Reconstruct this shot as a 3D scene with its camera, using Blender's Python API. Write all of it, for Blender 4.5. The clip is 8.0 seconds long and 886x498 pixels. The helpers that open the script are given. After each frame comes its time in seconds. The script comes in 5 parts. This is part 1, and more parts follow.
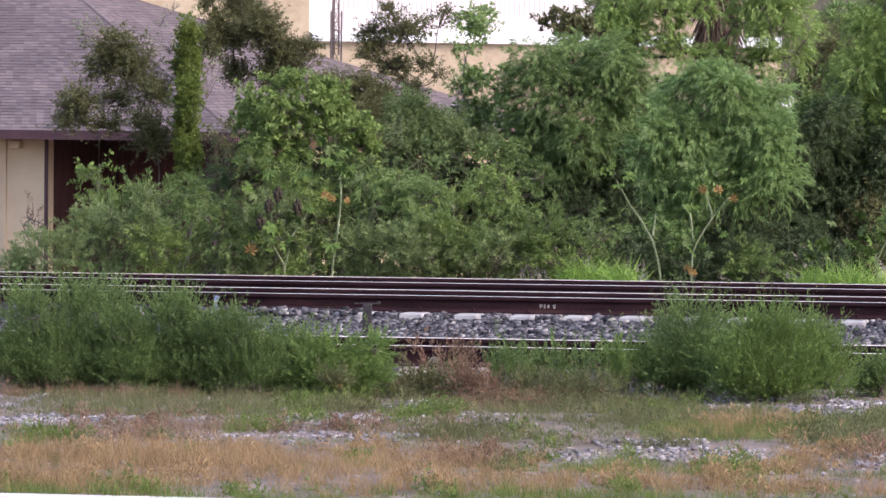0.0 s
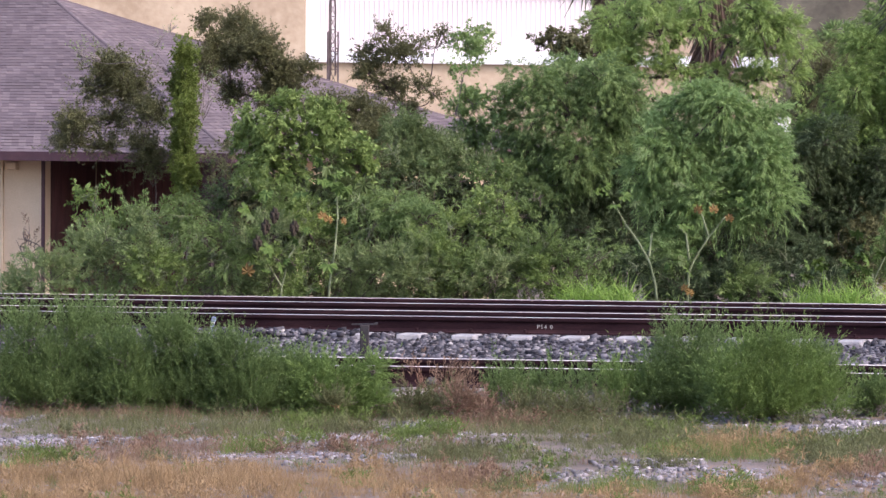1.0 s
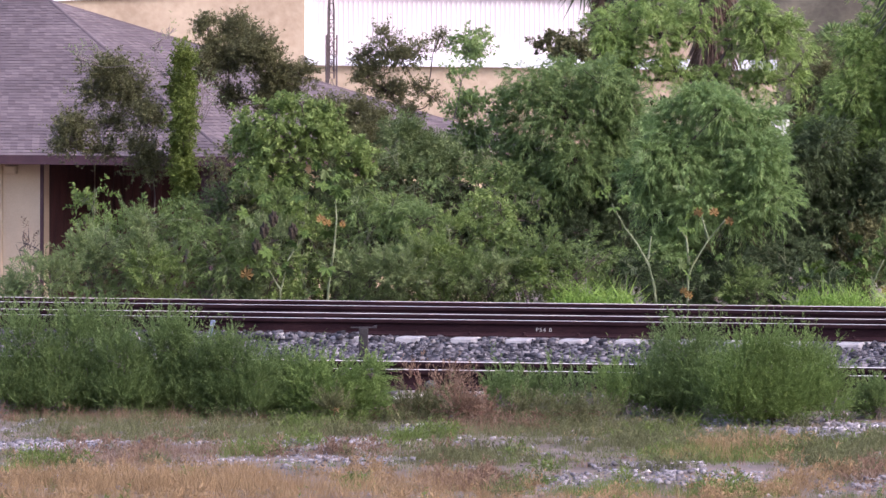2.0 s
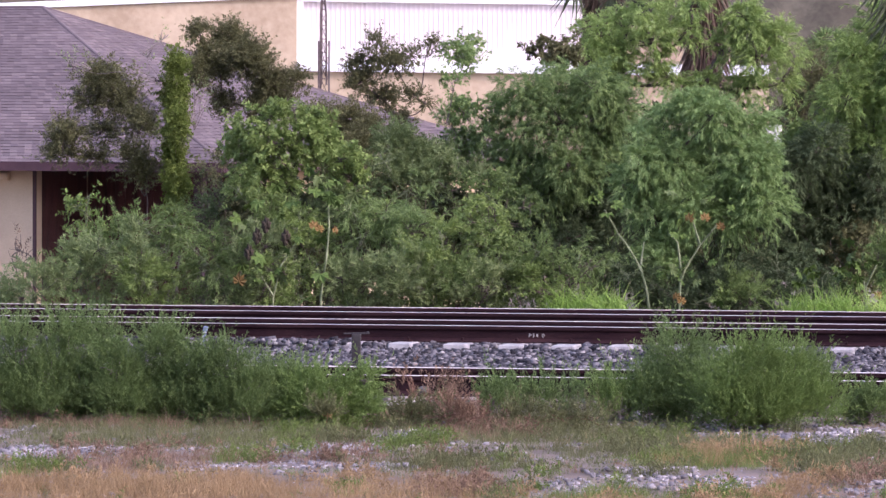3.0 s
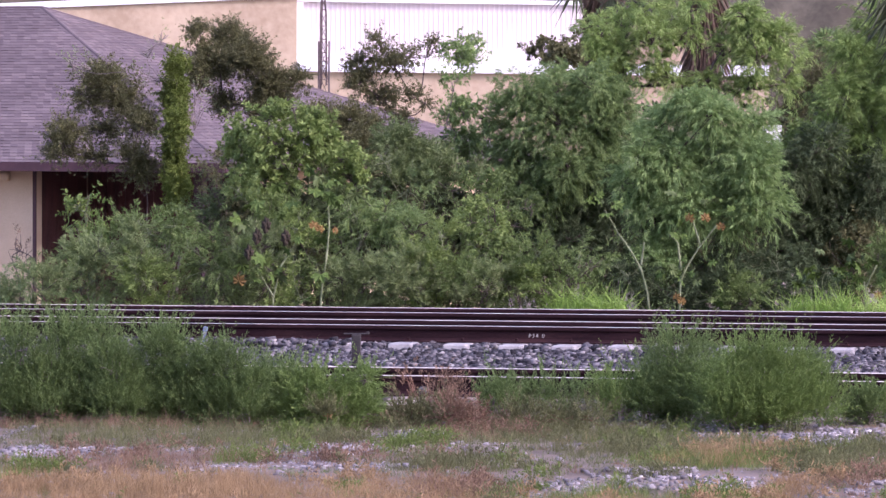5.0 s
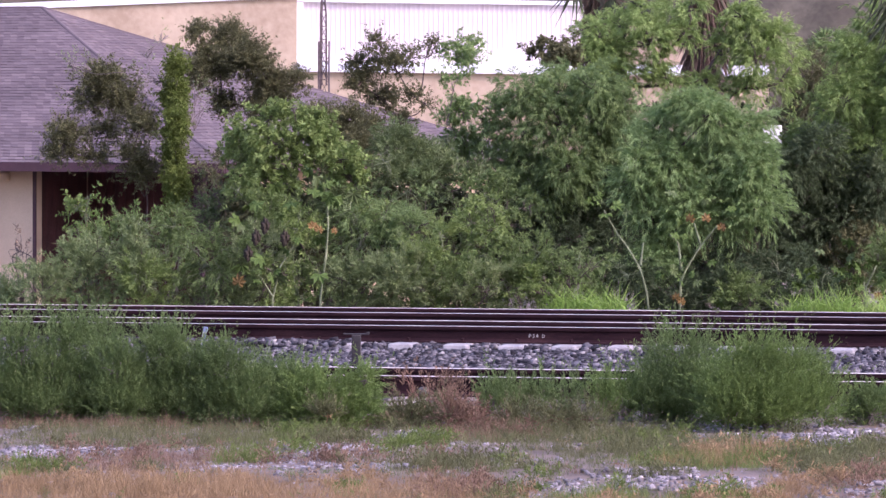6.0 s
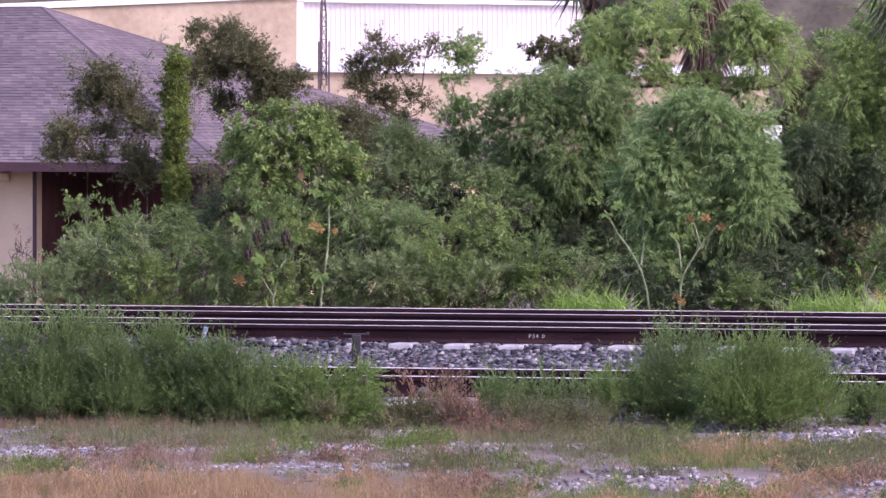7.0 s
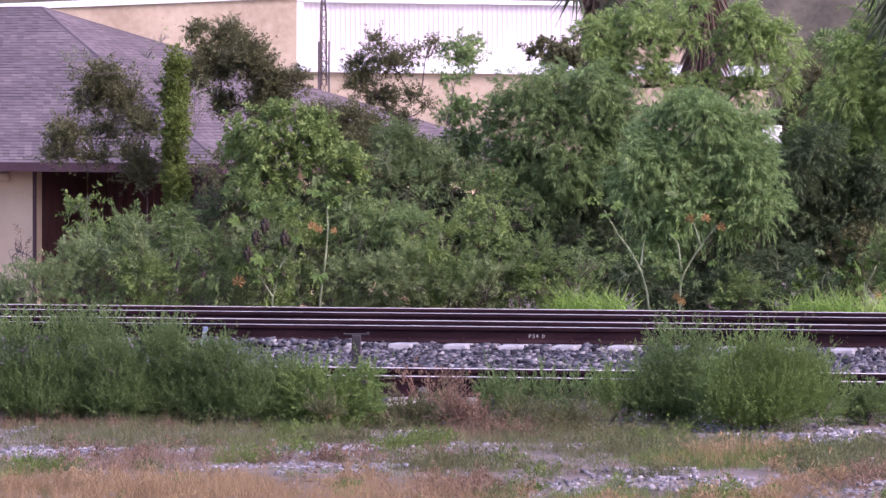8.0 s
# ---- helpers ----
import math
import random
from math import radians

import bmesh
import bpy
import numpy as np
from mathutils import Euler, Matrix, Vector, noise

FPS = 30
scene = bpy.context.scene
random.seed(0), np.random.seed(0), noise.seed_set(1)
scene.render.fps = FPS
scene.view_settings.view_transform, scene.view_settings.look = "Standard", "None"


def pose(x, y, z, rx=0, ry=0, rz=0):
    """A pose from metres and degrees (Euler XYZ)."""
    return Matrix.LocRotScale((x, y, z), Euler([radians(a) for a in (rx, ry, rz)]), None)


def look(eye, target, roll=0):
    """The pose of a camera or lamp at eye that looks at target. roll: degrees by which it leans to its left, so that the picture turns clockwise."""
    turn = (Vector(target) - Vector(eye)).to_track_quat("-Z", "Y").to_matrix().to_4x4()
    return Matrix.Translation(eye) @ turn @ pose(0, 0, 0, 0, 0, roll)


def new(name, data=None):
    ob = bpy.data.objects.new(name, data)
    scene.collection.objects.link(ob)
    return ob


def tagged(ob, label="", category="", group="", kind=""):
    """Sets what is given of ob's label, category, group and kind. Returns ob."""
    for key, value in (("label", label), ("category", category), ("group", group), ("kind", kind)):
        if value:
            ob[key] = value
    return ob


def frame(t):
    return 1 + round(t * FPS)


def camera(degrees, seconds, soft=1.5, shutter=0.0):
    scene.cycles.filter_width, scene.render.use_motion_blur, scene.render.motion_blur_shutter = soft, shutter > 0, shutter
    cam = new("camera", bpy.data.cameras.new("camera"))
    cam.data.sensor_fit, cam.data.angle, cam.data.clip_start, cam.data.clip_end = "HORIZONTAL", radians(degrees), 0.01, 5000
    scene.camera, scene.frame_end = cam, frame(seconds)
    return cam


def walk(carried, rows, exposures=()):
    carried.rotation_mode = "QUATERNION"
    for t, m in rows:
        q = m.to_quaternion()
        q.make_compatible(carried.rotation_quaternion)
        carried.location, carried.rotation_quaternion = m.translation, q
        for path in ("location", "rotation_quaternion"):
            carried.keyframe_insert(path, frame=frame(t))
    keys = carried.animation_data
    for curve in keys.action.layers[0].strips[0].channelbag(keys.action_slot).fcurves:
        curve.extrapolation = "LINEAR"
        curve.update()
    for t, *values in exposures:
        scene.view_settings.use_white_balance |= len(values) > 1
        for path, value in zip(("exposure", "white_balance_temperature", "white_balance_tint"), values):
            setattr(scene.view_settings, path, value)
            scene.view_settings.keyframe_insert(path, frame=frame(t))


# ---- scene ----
# camera: a long lens across a road, 2.7 m over the verge
EYE = (0, 0, 2.7)
cam = camera(9.34, 8.0, soft=1.5, shutter=0.4)
walk(cam, [
    (0, look(EYE, (-0.1250, 60, 0.8594), 0.401)),
    (0.1, look(EYE, (-0.0875, 60, 0.8938), 0.378)),
    (0.2, look(EYE, (-0.0500, 60, 0.9438), 0.355)),
    (0.3, look(EYE, (-0.0750, 60, 1.0094), 0.338)),
    (0.4, look(EYE, (-0.0781, 60, 1.0281), 0.321)),
    (0.5, look(EYE, (-0.0813, 60, 1.0406), 0.309)),
    (0.6, look(EYE, (-0.0813, 60, 1.0563), 0.304)),
    (0.7, look(EYE, (-0.0813, 60, 1.0781), 0.292)),
    (0.8, look(EYE, (-0.0844, 60, 1.1031), 0.286)),
    (0.9, look(EYE, (-0.0875, 60, 1.0938), 0.286)),
    (1, look(EYE, (-0.0938, 60, 1.0875), 0.275)),
    (1.2, look(EYE, (-0.1031, 60, 1.0844), 0.252)),
    (1.5, look(EYE, (-0.1062, 60, 1.1000), 0.229)),
    (1.7, look(EYE, (-0.1062, 60, 1.1031), 0.223)),
    (2.0, look(EYE, (-0.0813, 60, 1.1219), 0.201)),
    (2.5, look(EYE, (-0.0187, 60, 1.1719), 0.132)),
    (2.8, look(EYE, (0.0000, 60, 1.1844), 0.115)),
    (3.5, look(EYE, (0.0000, 60, 1.1875), 0.115)),
    (4.7, look(EYE, (0.0000, 60, 1.1888), 0.115)),
    (6.0, look(EYE, (0.0000, 60, 1.1925), 0.115)),
    (8, look(EYE, (0.0000, 60, 1.1938), 0.115)),
], exposures=[(0, 1.36, 6420, 20), (1, 1.38, 6330, 24), (3, 1.38, 6150, 33), (8, 1.38, 5980, 43)])

# ---- light: bright overcast evening, broad light from the right ----
world = bpy.data.worlds.new("sky")
scene.world = world
world.use_nodes = True
wn = world.node_tree
sky = wn.nodes.new("ShaderNodeTexSky")
sky.sky_type = "NISHITA"
sky.sun_disc = False
sky.sun_elevation, sky.sun_rotation = radians(40), radians(126)
sky.air_density, sky.dust_density = 1.2, 3.0
wn.nodes["Background"].inputs["Strength"].default_value = 0.15
wn.links.new(sky.outputs["Color"], wn.nodes["Background"].inputs["Color"])
sun_data = bpy.data.lights.new("sun", "SUN")
sun_data.energy, sun_data.angle, sun_data.color = 1.15, radians(18), (1.0, 0.93, 0.86)
sun = new("sun", sun_data)
sun.matrix_world = look((35, -25, 36), (0, 0, 0))

RNG = np.random.default_rng(7)

# ---- materials ----
def nodes_of(name):
    m = bpy.data.materials.new(name)
    m.use_nodes = True
    return m, m.node_tree, m.node_tree.nodes["Principled BSDF"]


def ramp(tree, stops):
    r = tree.nodes.new("ShaderNodeValToRGB")
    el = r.color_ramp.elements
    while len(el) < len(stops):
        el.new(0.5)
    for e, (p, c) in zip(el, stops):
        e.position, e.color = p, (*c, 1)
    return r


def surface(name, stops, scale=4.0, rough=0.85, metal=0.0, bump=0.3, fine=60.0, stretch=(1, 1, 1), spread=0.25, shine=0.5):
    """Two scales of noise: stains choose from the ramp, grain shifts it and gives relief."""
    m, t, b = nodes_of(name)
    b.inputs["Specular IOR Level"].default_value = shine
    co = t.nodes.new("ShaderNodeTexCoord")
    mp = t.nodes.new("ShaderNodeMapping")
    mp.inputs["Scale"].default_value = stretch
    t.links.new(co.outputs["Object"], mp.inputs["Vector"])
    n1, n2 = t.nodes.new("ShaderNodeTexNoise"), t.nodes.new("ShaderNodeTexNoise")
    for n, s in ((n1, scale), (n2, fine)):
        n.inputs["Scale"].default_value, n.inputs["Detail"].default_value = s, 6
        t.links.new(mp.outputs["Vector"], n.inputs["Vector"])
    mix = t.nodes.new("ShaderNodeMath")
    mix.operation = "MULTIPLY_ADD"
    sub = t.nodes.new("ShaderNodeMath")
    sub.operation = "SUBTRACT"
    sub.inputs[1].default_value = 0.5
    t.links.new(n2.outputs["Fac"], sub.inputs[0])
    t.links.new(sub.outputs[0], mix.inputs[0])
    mix.inputs[1].default_value = spread * 2
    t.links.new(n1.outputs["Fac"], mix.inputs[2])
    r = ramp(t, stops)
    t.links.new(mix.outputs[0], r.inputs["Fac"])
    t.links.new(r.outputs["Color"], b.inputs["Base Color"])
    b.inputs["Roughness"].default_value, b.inputs["Metallic"].default_value = rough, metal
    if bump:
        bp = t.nodes.new("ShaderNodeBump")
        bp.inputs["Strength"].default_value, bp.inputs["Distance"].default_value = bump, 0.02
        t.links.new(n2.outputs["Fac"], bp.inputs["Height"])
        t.links.new(bp.outputs["Normal"], b.inputs["Normal"])
    return m


def leafy(name, stops, through_light=0.35, rough=0.55, patch=2.2, mixed=0.5, apart=0.22):
    """Leaves: each its own tint, tints that drift from bough to bough, and some light passes through."""
    m, t, b = nodes_of(name)
    g = t.nodes.new("ShaderNodeNewGeometry")
    r = ramp(t, stops)
    co, n = t.nodes.new("ShaderNodeTexCoord"), t.nodes.new("ShaderNodeTexNoise")
    n.inputs["Scale"].default_value, n.inputs["Detail"].default_value = patch, 3
    t.links.new(co.outputs["Object"], n.inputs["Vector"])
    mx = t.nodes.new("ShaderNodeMapRange")
    mx.inputs["From Min"].default_value, mx.inputs["From Max"].default_value = 0.3, 0.7
    t.links.new(n.outputs["Fac"], mx.inputs["Value"])
    mean = t.nodes.new("ShaderNodeMix")
    mean.inputs["Factor"].default_value = mixed
    t.links.new(g.outputs["Random Per Island"], mean.inputs["A"])
    t.links.new(mx.outputs["Result"], mean.inputs["B"])
    own, each = t.nodes.new("ShaderNodeObjectInfo"), t.nodes.new("ShaderNodeMix")
    each.inputs["Factor"].default_value = apart
    t.links.new(mean.outputs["Result"], each.inputs["A"])
    t.links.new(own.outputs["Random"], each.inputs["B"])
    t.links.new(each.outputs["Result"], r.inputs["Fac"])
    t.links.new(r.outputs["Color"], b.inputs["Base Color"])
    b.inputs["Roughness"].default_value = rough
    b.inputs["Specular IOR Level"].default_value = 0.18
    tr = t.nodes.new("ShaderNodeBsdfTranslucent")
    t.links.new(r.outputs["Color"], tr.inputs["Color"])
    mx = t.nodes.new("ShaderNodeMixShader")
    mx.inputs[0].default_value = through_light
    t.links.new(b.outputs[0], mx.inputs[1])
    t.links.new(tr.outputs[0], mx.inputs[2])
    t.links.new(mx.outputs[0], t.nodes["Material Output"].inputs["Surface"])
    return m


M = {}
M["earth"] = surface("earth", [(0.3, (0.068, 0.052, 0.041)), (0.5, (0.117, 0.088, 0.072)), (0.7, (0.171, 0.135, 0.117))], 1.2, 0.95, fine=25)
M["concrete_road"] = surface("concrete_road", [(0.3, (0.42, 0.40, 0.40)), (0.7, (0.55, 0.53, 0.52))], 2, 0.9)
# bed under the stones, darkened to give the shade in their gaps
M["ballast_bed"] = surface("ballast_bed", [(0.3, (0.05, 0.05, 0.055)), (0.6, (0.11, 0.11, 0.12))], 6, 0.95, fine=30)
M["siding_dirt"] = surface("siding_dirt", [(0.3, (0.022, 0.017, 0.015)), (0.55, (0.045, 0.036, 0.031)), (0.75, (0.09, 0.078, 0.07))], 5, 0.95, fine=30)
M["grey_rock"] = surface("grey_rock", [(0.3, (0.05, 0.048, 0.052)), (0.7, (0.10, 0.096, 0.10))], 9, 0.9, fine=60)
M["rust_stem"] = surface("rust_stem", [(0.3, (0.12, 0.06, 0.042)), (0.7, (0.20, 0.11, 0.08))], 9, 0.9)
M["stone"] = leafy("stone", [(0.0, (0.012, 0.012, 0.015)), (0.3, (0.030, 0.029, 0.036)), (0.65, (0.085, 0.082, 0.096)), (0.88, (0.165, 0.158, 0.172)), (1.0, (0.36, 0.345, 0.335))], 0.0, 0.9, mixed=0.1, apart=0.0)
M["pale_stone"] = leafy("pale_stone", [(0.0, (0.100, 0.091, 0.100)), (0.5, (0.182, 0.173, 0.186)), (0.9, (0.300, 0.282, 0.300)), (1.0, (0.546, 0.528, 0.519))], 0.0, 0.9, mixed=0.1, apart=0.0)
M["rail_rust"] = surface("rail_rust", [(0.3, (0.013, 0.006, 0.0085)), (0.5, (0.021, 0.010, 0.013)), (0.75, (0.034, 0.0165, 0.019))], 5, 0.9, 0.0, 0.25, 70, (0.3, 1, 1))
M["rail_rust"].node_tree.nodes["Principled BSDF"].inputs["Specular IOR Level"].default_value = 0.08
# polished running top: its sky sheen is put into this pale colour
M["rail_polish_sheen"] = surface("rail_polish_sheen", [(0.3, (0.495, 0.435, 0.425)), (0.7, (0.578, 0.518, 0.505))], 3, 0.45, 0.2, 0.03, 40, (0.1, 1, 1))
# same top with a dimmer painted sheen, for two of the near rails
M["rail_dim_sheen"] = surface("rail_dim_sheen", [(0.3, (0.30, 0.27, 0.28)), (0.7, (0.44, 0.40, 0.41))], 3, 0.5, 0.2, 0.05, 40, (0.1, 1, 1))
M["concrete_tie"] = surface("concrete_tie", [(0.3, (0.216, 0.211, 0.225)), (0.7, (0.342, 0.338, 0.351))], 5, 0.9, fine=80)
M["old_wood"] = surface("old_wood", [(0.3, (0.10, 0.085, 0.08)), (0.7, (0.24, 0.21, 0.20))], 4, 0.9, fine=40, stretch=(1, 6, 1))
M["bleached_wood"] = surface("bleached_wood", [(0.3, (0.55, 0.50, 0.48)), (0.7, (0.72, 0.68, 0.66))], 4, 0.85, stretch=(1, 5, 1))
M["dark_iron"] = surface("dark_iron", [(0.3, (0.016, 0.014, 0.018)), (0.7, (0.034, 0.03, 0.034))], 6, 0.8, 0.1)
M["white_paint"] = surface("white_paint", [(0.3, (0.52, 0.52, 0.56)), (0.7, (0.64, 0.64, 0.68))], 4, 0.5, bump=0.05)
M["blue_paint"] = surface("blue_paint", [(0.3, (0.12, 0.16, 0.28)), (0.7, (0.20, 0.24, 0.36))], 4, 0.5, bump=0.05)
M["chalk"] = surface("chalk", [(0.3, (0.372, 0.360, 0.348)), (0.7, (0.450, 0.432, 0.420))], 9, 0.95)
M["brown_trim"] = surface("brown_trim", [(0.3, (0.055, 0.022, 0.03)), (0.7, (0.085, 0.036, 0.045))], 3, 0.6, bump=0.1)
M["brown_board"] = surface("brown_board", [(0.3, (0.05, 0.016, 0.016)), (0.7, (0.10, 0.032, 0.03))], 3, 0.8, stretch=(3, 3, 0.5))
M["cream"] = surface("cream", [(0.3, (0.590, 0.452, 0.315)), (0.7, (0.708, 0.561, 0.396))], 1.5, 0.9, bump=0.2, fine=50)
M["soffit"] = surface("soffit", [(0.3, (0.10, 0.06, 0.06)), (0.7, (0.14, 0.09, 0.09))], 3, 0.8)
M["stucco"] = surface("stucco", [(0.3, (0.335, 0.261, 0.184)), (0.5, (0.419, 0.337, 0.244)), (0.72, (0.484, 0.399, 0.295))], 0.7, 0.95, bump=0.5, fine=7, spread=0.3)
M["white_metal"] = surface("white_metal", [(0.3, (0.669, 0.607, 0.625)), (0.7, (0.704, 0.642, 0.660))], 0.6, 0.45, 0.0, 0.02)
M["white_trim"] = surface("white_trim", [(0.3, (0.74, 0.76, 0.84)), (0.7, (0.80, 0.82, 0.88))], 1, 0.4, 0.0, 0.02)
M["galvanised"] = surface("galvanised", [(0.3, (0.055, 0.04, 0.042)), (0.7, (0.10, 0.075, 0.075))], 8, 0.7, 0.2)
M["bark"] = surface("bark", [(0.3, (0.05, 0.038, 0.035)), (0.7, (0.12, 0.09, 0.08))], 9, 0.95, fine=50, stretch=(1, 1, 0.3))
M["grey_bark"] = surface("grey_bark", [(0.3, (0.12, 0.10, 0.095)), (0.7, (0.22, 0.19, 0.18))], 9, 0.95, fine=50, stretch=(1, 1, 0.3))
M["green_stem"] = surface("green_stem", [(0.3, (0.10, 0.13, 0.06)), (0.7, (0.17, 0.20, 0.11))], 6, 0.6)
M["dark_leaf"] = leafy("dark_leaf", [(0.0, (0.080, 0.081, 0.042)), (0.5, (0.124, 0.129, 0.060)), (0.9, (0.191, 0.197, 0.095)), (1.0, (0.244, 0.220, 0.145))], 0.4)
M["mid_leaf"] = leafy("mid_leaf", [(0.0, (0.089, 0.130, 0.053)), (0.5, (0.144, 0.213, 0.071)), (0.92, (0.223, 0.308, 0.106)), (1.0, (0.266, 0.277, 0.156))], 0.38)
M["bright_leaf"] = leafy("bright_leaf", [(0.0, (0.115, 0.170, 0.053)), (0.5, (0.171, 0.247, 0.073)), (0.9, (0.256, 0.347, 0.118)), (1.0, (0.260, 0.295, 0.154))], 0.38)
M["olive_leaf"] = leafy("olive_leaf", [(0.0, (0.058, 0.085, 0.038)), (0.5, (0.123, 0.174, 0.069)), (1.0, (0.220, 0.282, 0.124))], 0.38)
M["vine_leaf"] = leafy("vine_leaf", [(0.0, (0.085, 0.106, 0.028)), (0.5, (0.143, 0.199, 0.043)), (1.0, (0.243, 0.271, 0.085))], 0.35)
M["feather_leaf"] = leafy("feather_leaf", [(0.0, (0.131, 0.209, 0.069)), (0.5, (0.213, 0.316, 0.095)), (0.9, (0.337, 0.458, 0.159)), (1.0, (0.353, 0.407, 0.202))], 0.38)
M["dusk_feather"] = leafy("dusk_feather", [(0.0, (0.105, 0.167, 0.068)), (0.5, (0.187, 0.276, 0.100)), (0.92, (0.307, 0.422, 0.166)), (1.0, (0.380, 0.427, 0.224))], 0.38)
# darkened feather leaf: canopy shade is put into the colour
M["feather_shade_tint"] = leafy("feather_shade_tint", [(0.0, (0.028, 0.045, 0.021)), (0.5, (0.066, 0.098, 0.045)), (0.92, (0.114, 0.158, 0.077)), (1.0, (0.214, 0.239, 0.159))], 0.3)
M["grey_leaf"] = leafy("grey_leaf", [(0.0, (0.129, 0.180, 0.072)), (0.5, (0.185, 0.247, 0.102)), (0.9, (0.280, 0.340, 0.166)), (1.0, (0.286, 0.278, 0.184))], 0.38)
M["broom_leaf"] = leafy("broom_leaf", [(0.0, (0.071, 0.111, 0.040)), (0.5, (0.117, 0.180, 0.061)), (0.9, (0.181, 0.260, 0.097)), (1.0, (0.219, 0.286, 0.128))], 0.38)
M["fresh_broom"] = leafy("fresh_broom", [(0.0, (0.092, 0.144, 0.044)), (0.5, (0.147, 0.228, 0.066)), (0.9, (0.223, 0.317, 0.104)), (1.0, (0.270, 0.331, 0.141))], 0.38)
M["castor_leaf"] = surface("castor_leaf", [(0.3, (0.042, 0.078, 0.019)), (0.7, (0.079, 0.126, 0.032))], 8, 0.7, bump=0.1, shine=0.12)
M["pale_castor_leaf"] = surface("pale_castor_leaf", [(0.3, (0.054, 0.084, 0.031)), (0.7, (0.086, 0.120, 0.046))], 8, 0.55, bump=0.1, shine=0.12)
M["dead_leaf"] = surface("dead_leaf", [(0.3, (0.097, 0.054, 0.011)), (0.7, (0.166, 0.101, 0.021))], 12, 0.7)
M["dry_seed"] = surface("dry_seed", [(0.3, (0.016, 0.011, 0.006)), (0.7, (0.032, 0.023, 0.013))], 20, 0.9)
M["fresh_feather"] = leafy("fresh_feather", [(0.0, (0.127, 0.212, 0.074)), (0.5, (0.188, 0.293, 0.105)), (0.9, (0.281, 0.409, 0.165)), (1.0, (0.285, 0.355, 0.202))], 0.38)
# very dark fill leaf: shade in gaps between plants is put into it
M["dark_fill_leaf"] = leafy("dark_fill_leaf", [(0.0, (0.025, 0.029, 0.014)), (0.5, (0.052, 0.064, 0.029)), (1.0, (0.109, 0.127, 0.059))], 0.4)
M["reed"] = leafy("reed", [(0.0, (0.154, 0.274, 0.060)), (0.6, (0.258, 0.409, 0.095)), (1.0, (0.438, 0.522, 0.191))], 0.45)
M["straw"] = leafy("straw", [(0.0, (0.168, 0.112, 0.057)), (0.5, (0.295, 0.202, 0.109)), (1.0, (0.421, 0.305, 0.174))], 0.3)
M["rust_weed"] = leafy("rust_weed", [(0.0, (0.108, 0.070, 0.048)), (0.5, (0.195, 0.128, 0.088)), (1.0, (0.304, 0.204, 0.147))], 0.25)
M["drab_weed"] = leafy("drab_weed", [(0.0, (0.063, 0.067, 0.031)), (0.5, (0.124, 0.134, 0.062)), (1.0, (0.205, 0.219, 0.109))], 0.3)
M["turf"] = leafy("turf", [(0.0, (0.066, 0.099, 0.027)), (0.5, (0.123, 0.178, 0.045)), (1.0, (0.198, 0.248, 0.081))], 0.35)
M["dead_frond"] = leafy("dead_frond", [(0.0, (0.060, 0.040, 0.030)), (0.5, (0.120, 0.083, 0.065)), (1.0, (0.180, 0.130, 0.105))], 0.2)
M["palm_leaf"] = leafy("palm_leaf", [(0.0, (0.03, 0.04, 0.025)), (0.6, (0.06, 0.08, 0.04)), (1.0, (0.12, 0.14, 0.08))], 0.2)
M["far_hill"] = surface("far_hill", [(0.3, (0.038, 0.034, 0.024)), (0.5, (0.058, 0.053, 0.038)), (0.7, (0.089, 0.081, 0.059))], 0.9, 0.95, bump=0.6, fine=5)
M["white_spot"] = surface("white_spot", [(0.3, (0.70, 0.69, 0.72)), (0.7, (0.80, 0.79, 0.82))], 6, 0.7)


# ---- mesh helpers ----
def mesh_of(name, verts, faces, mats):
    me = bpy.data.meshes.new(name)
    me.from_pydata([tuple(v) for v in verts], [], faces)
    for m in (mats if isinstance(mats, (list, tuple)) else [mats]):
        me.materials.append(m)
    me.update()
    return me


def quads(name, corners, mat):
    """corners: (n, 4, 3) array, each a loose four-sided leaf."""
    n = len(corners)
    me = bpy.data.meshes.new(name)
    me.vertices.add(4 * n)
    me.vertices.foreach_set("co", np.ascontiguousarray(corners, dtype=np.float32).ravel())
    me.loops.add(4 * n)
    me.loops.foreach_set("vertex_index", np.arange(4 * n, dtype=np.int32))
    me.polygons.add(n)
    me.polygons.foreach_set("loop_start", np.arange(0, 4 * n, 4, dtype=np.int32))
    me.materials.append(mat)
    me.update(calc_edges=True)
    me.validate()
    return me


def part(name, me, parent, label=""):
    ob = new(name, me)
    ob.parent = parent
    return tagged(ob, label)


def unit(v):
    return v / np.maximum(np.linalg.norm(v, axis=-1, keepdims=True), 1e-9)


def box(bm, x0, x1, y0, y1, z0, z1, mi=0):
    v = [bm.verts.new((x, y, z)) for x in (x0, x1) for y in (y0, y1) for z in (z0, z1)]
    for q in ((0, 1, 3, 2), (4, 6, 7, 5), (0, 4, 5, 1), (2, 3, 7, 6), (0, 2, 6, 4), (1, 5, 7, 3)):
        bm.faces.new([v[i] for i in q]).material_index = mi


def bm_mesh(name, bm, mats, bevel=0.0):
    bmesh.ops.recalc_face_normals(bm, faces=bm.faces)
    if bevel:
        bmesh.ops.bevel(bm, geom=list(bm.edges), offset=bevel, segments=1, affect="EDGES")
    me = bpy.data.meshes.new(name)
    bm.to_mesh(me)
    bm.free()
    for m in (mats if isinstance(mats, (list, tuple)) else [mats]):
        me.materials.append(m)
    return me


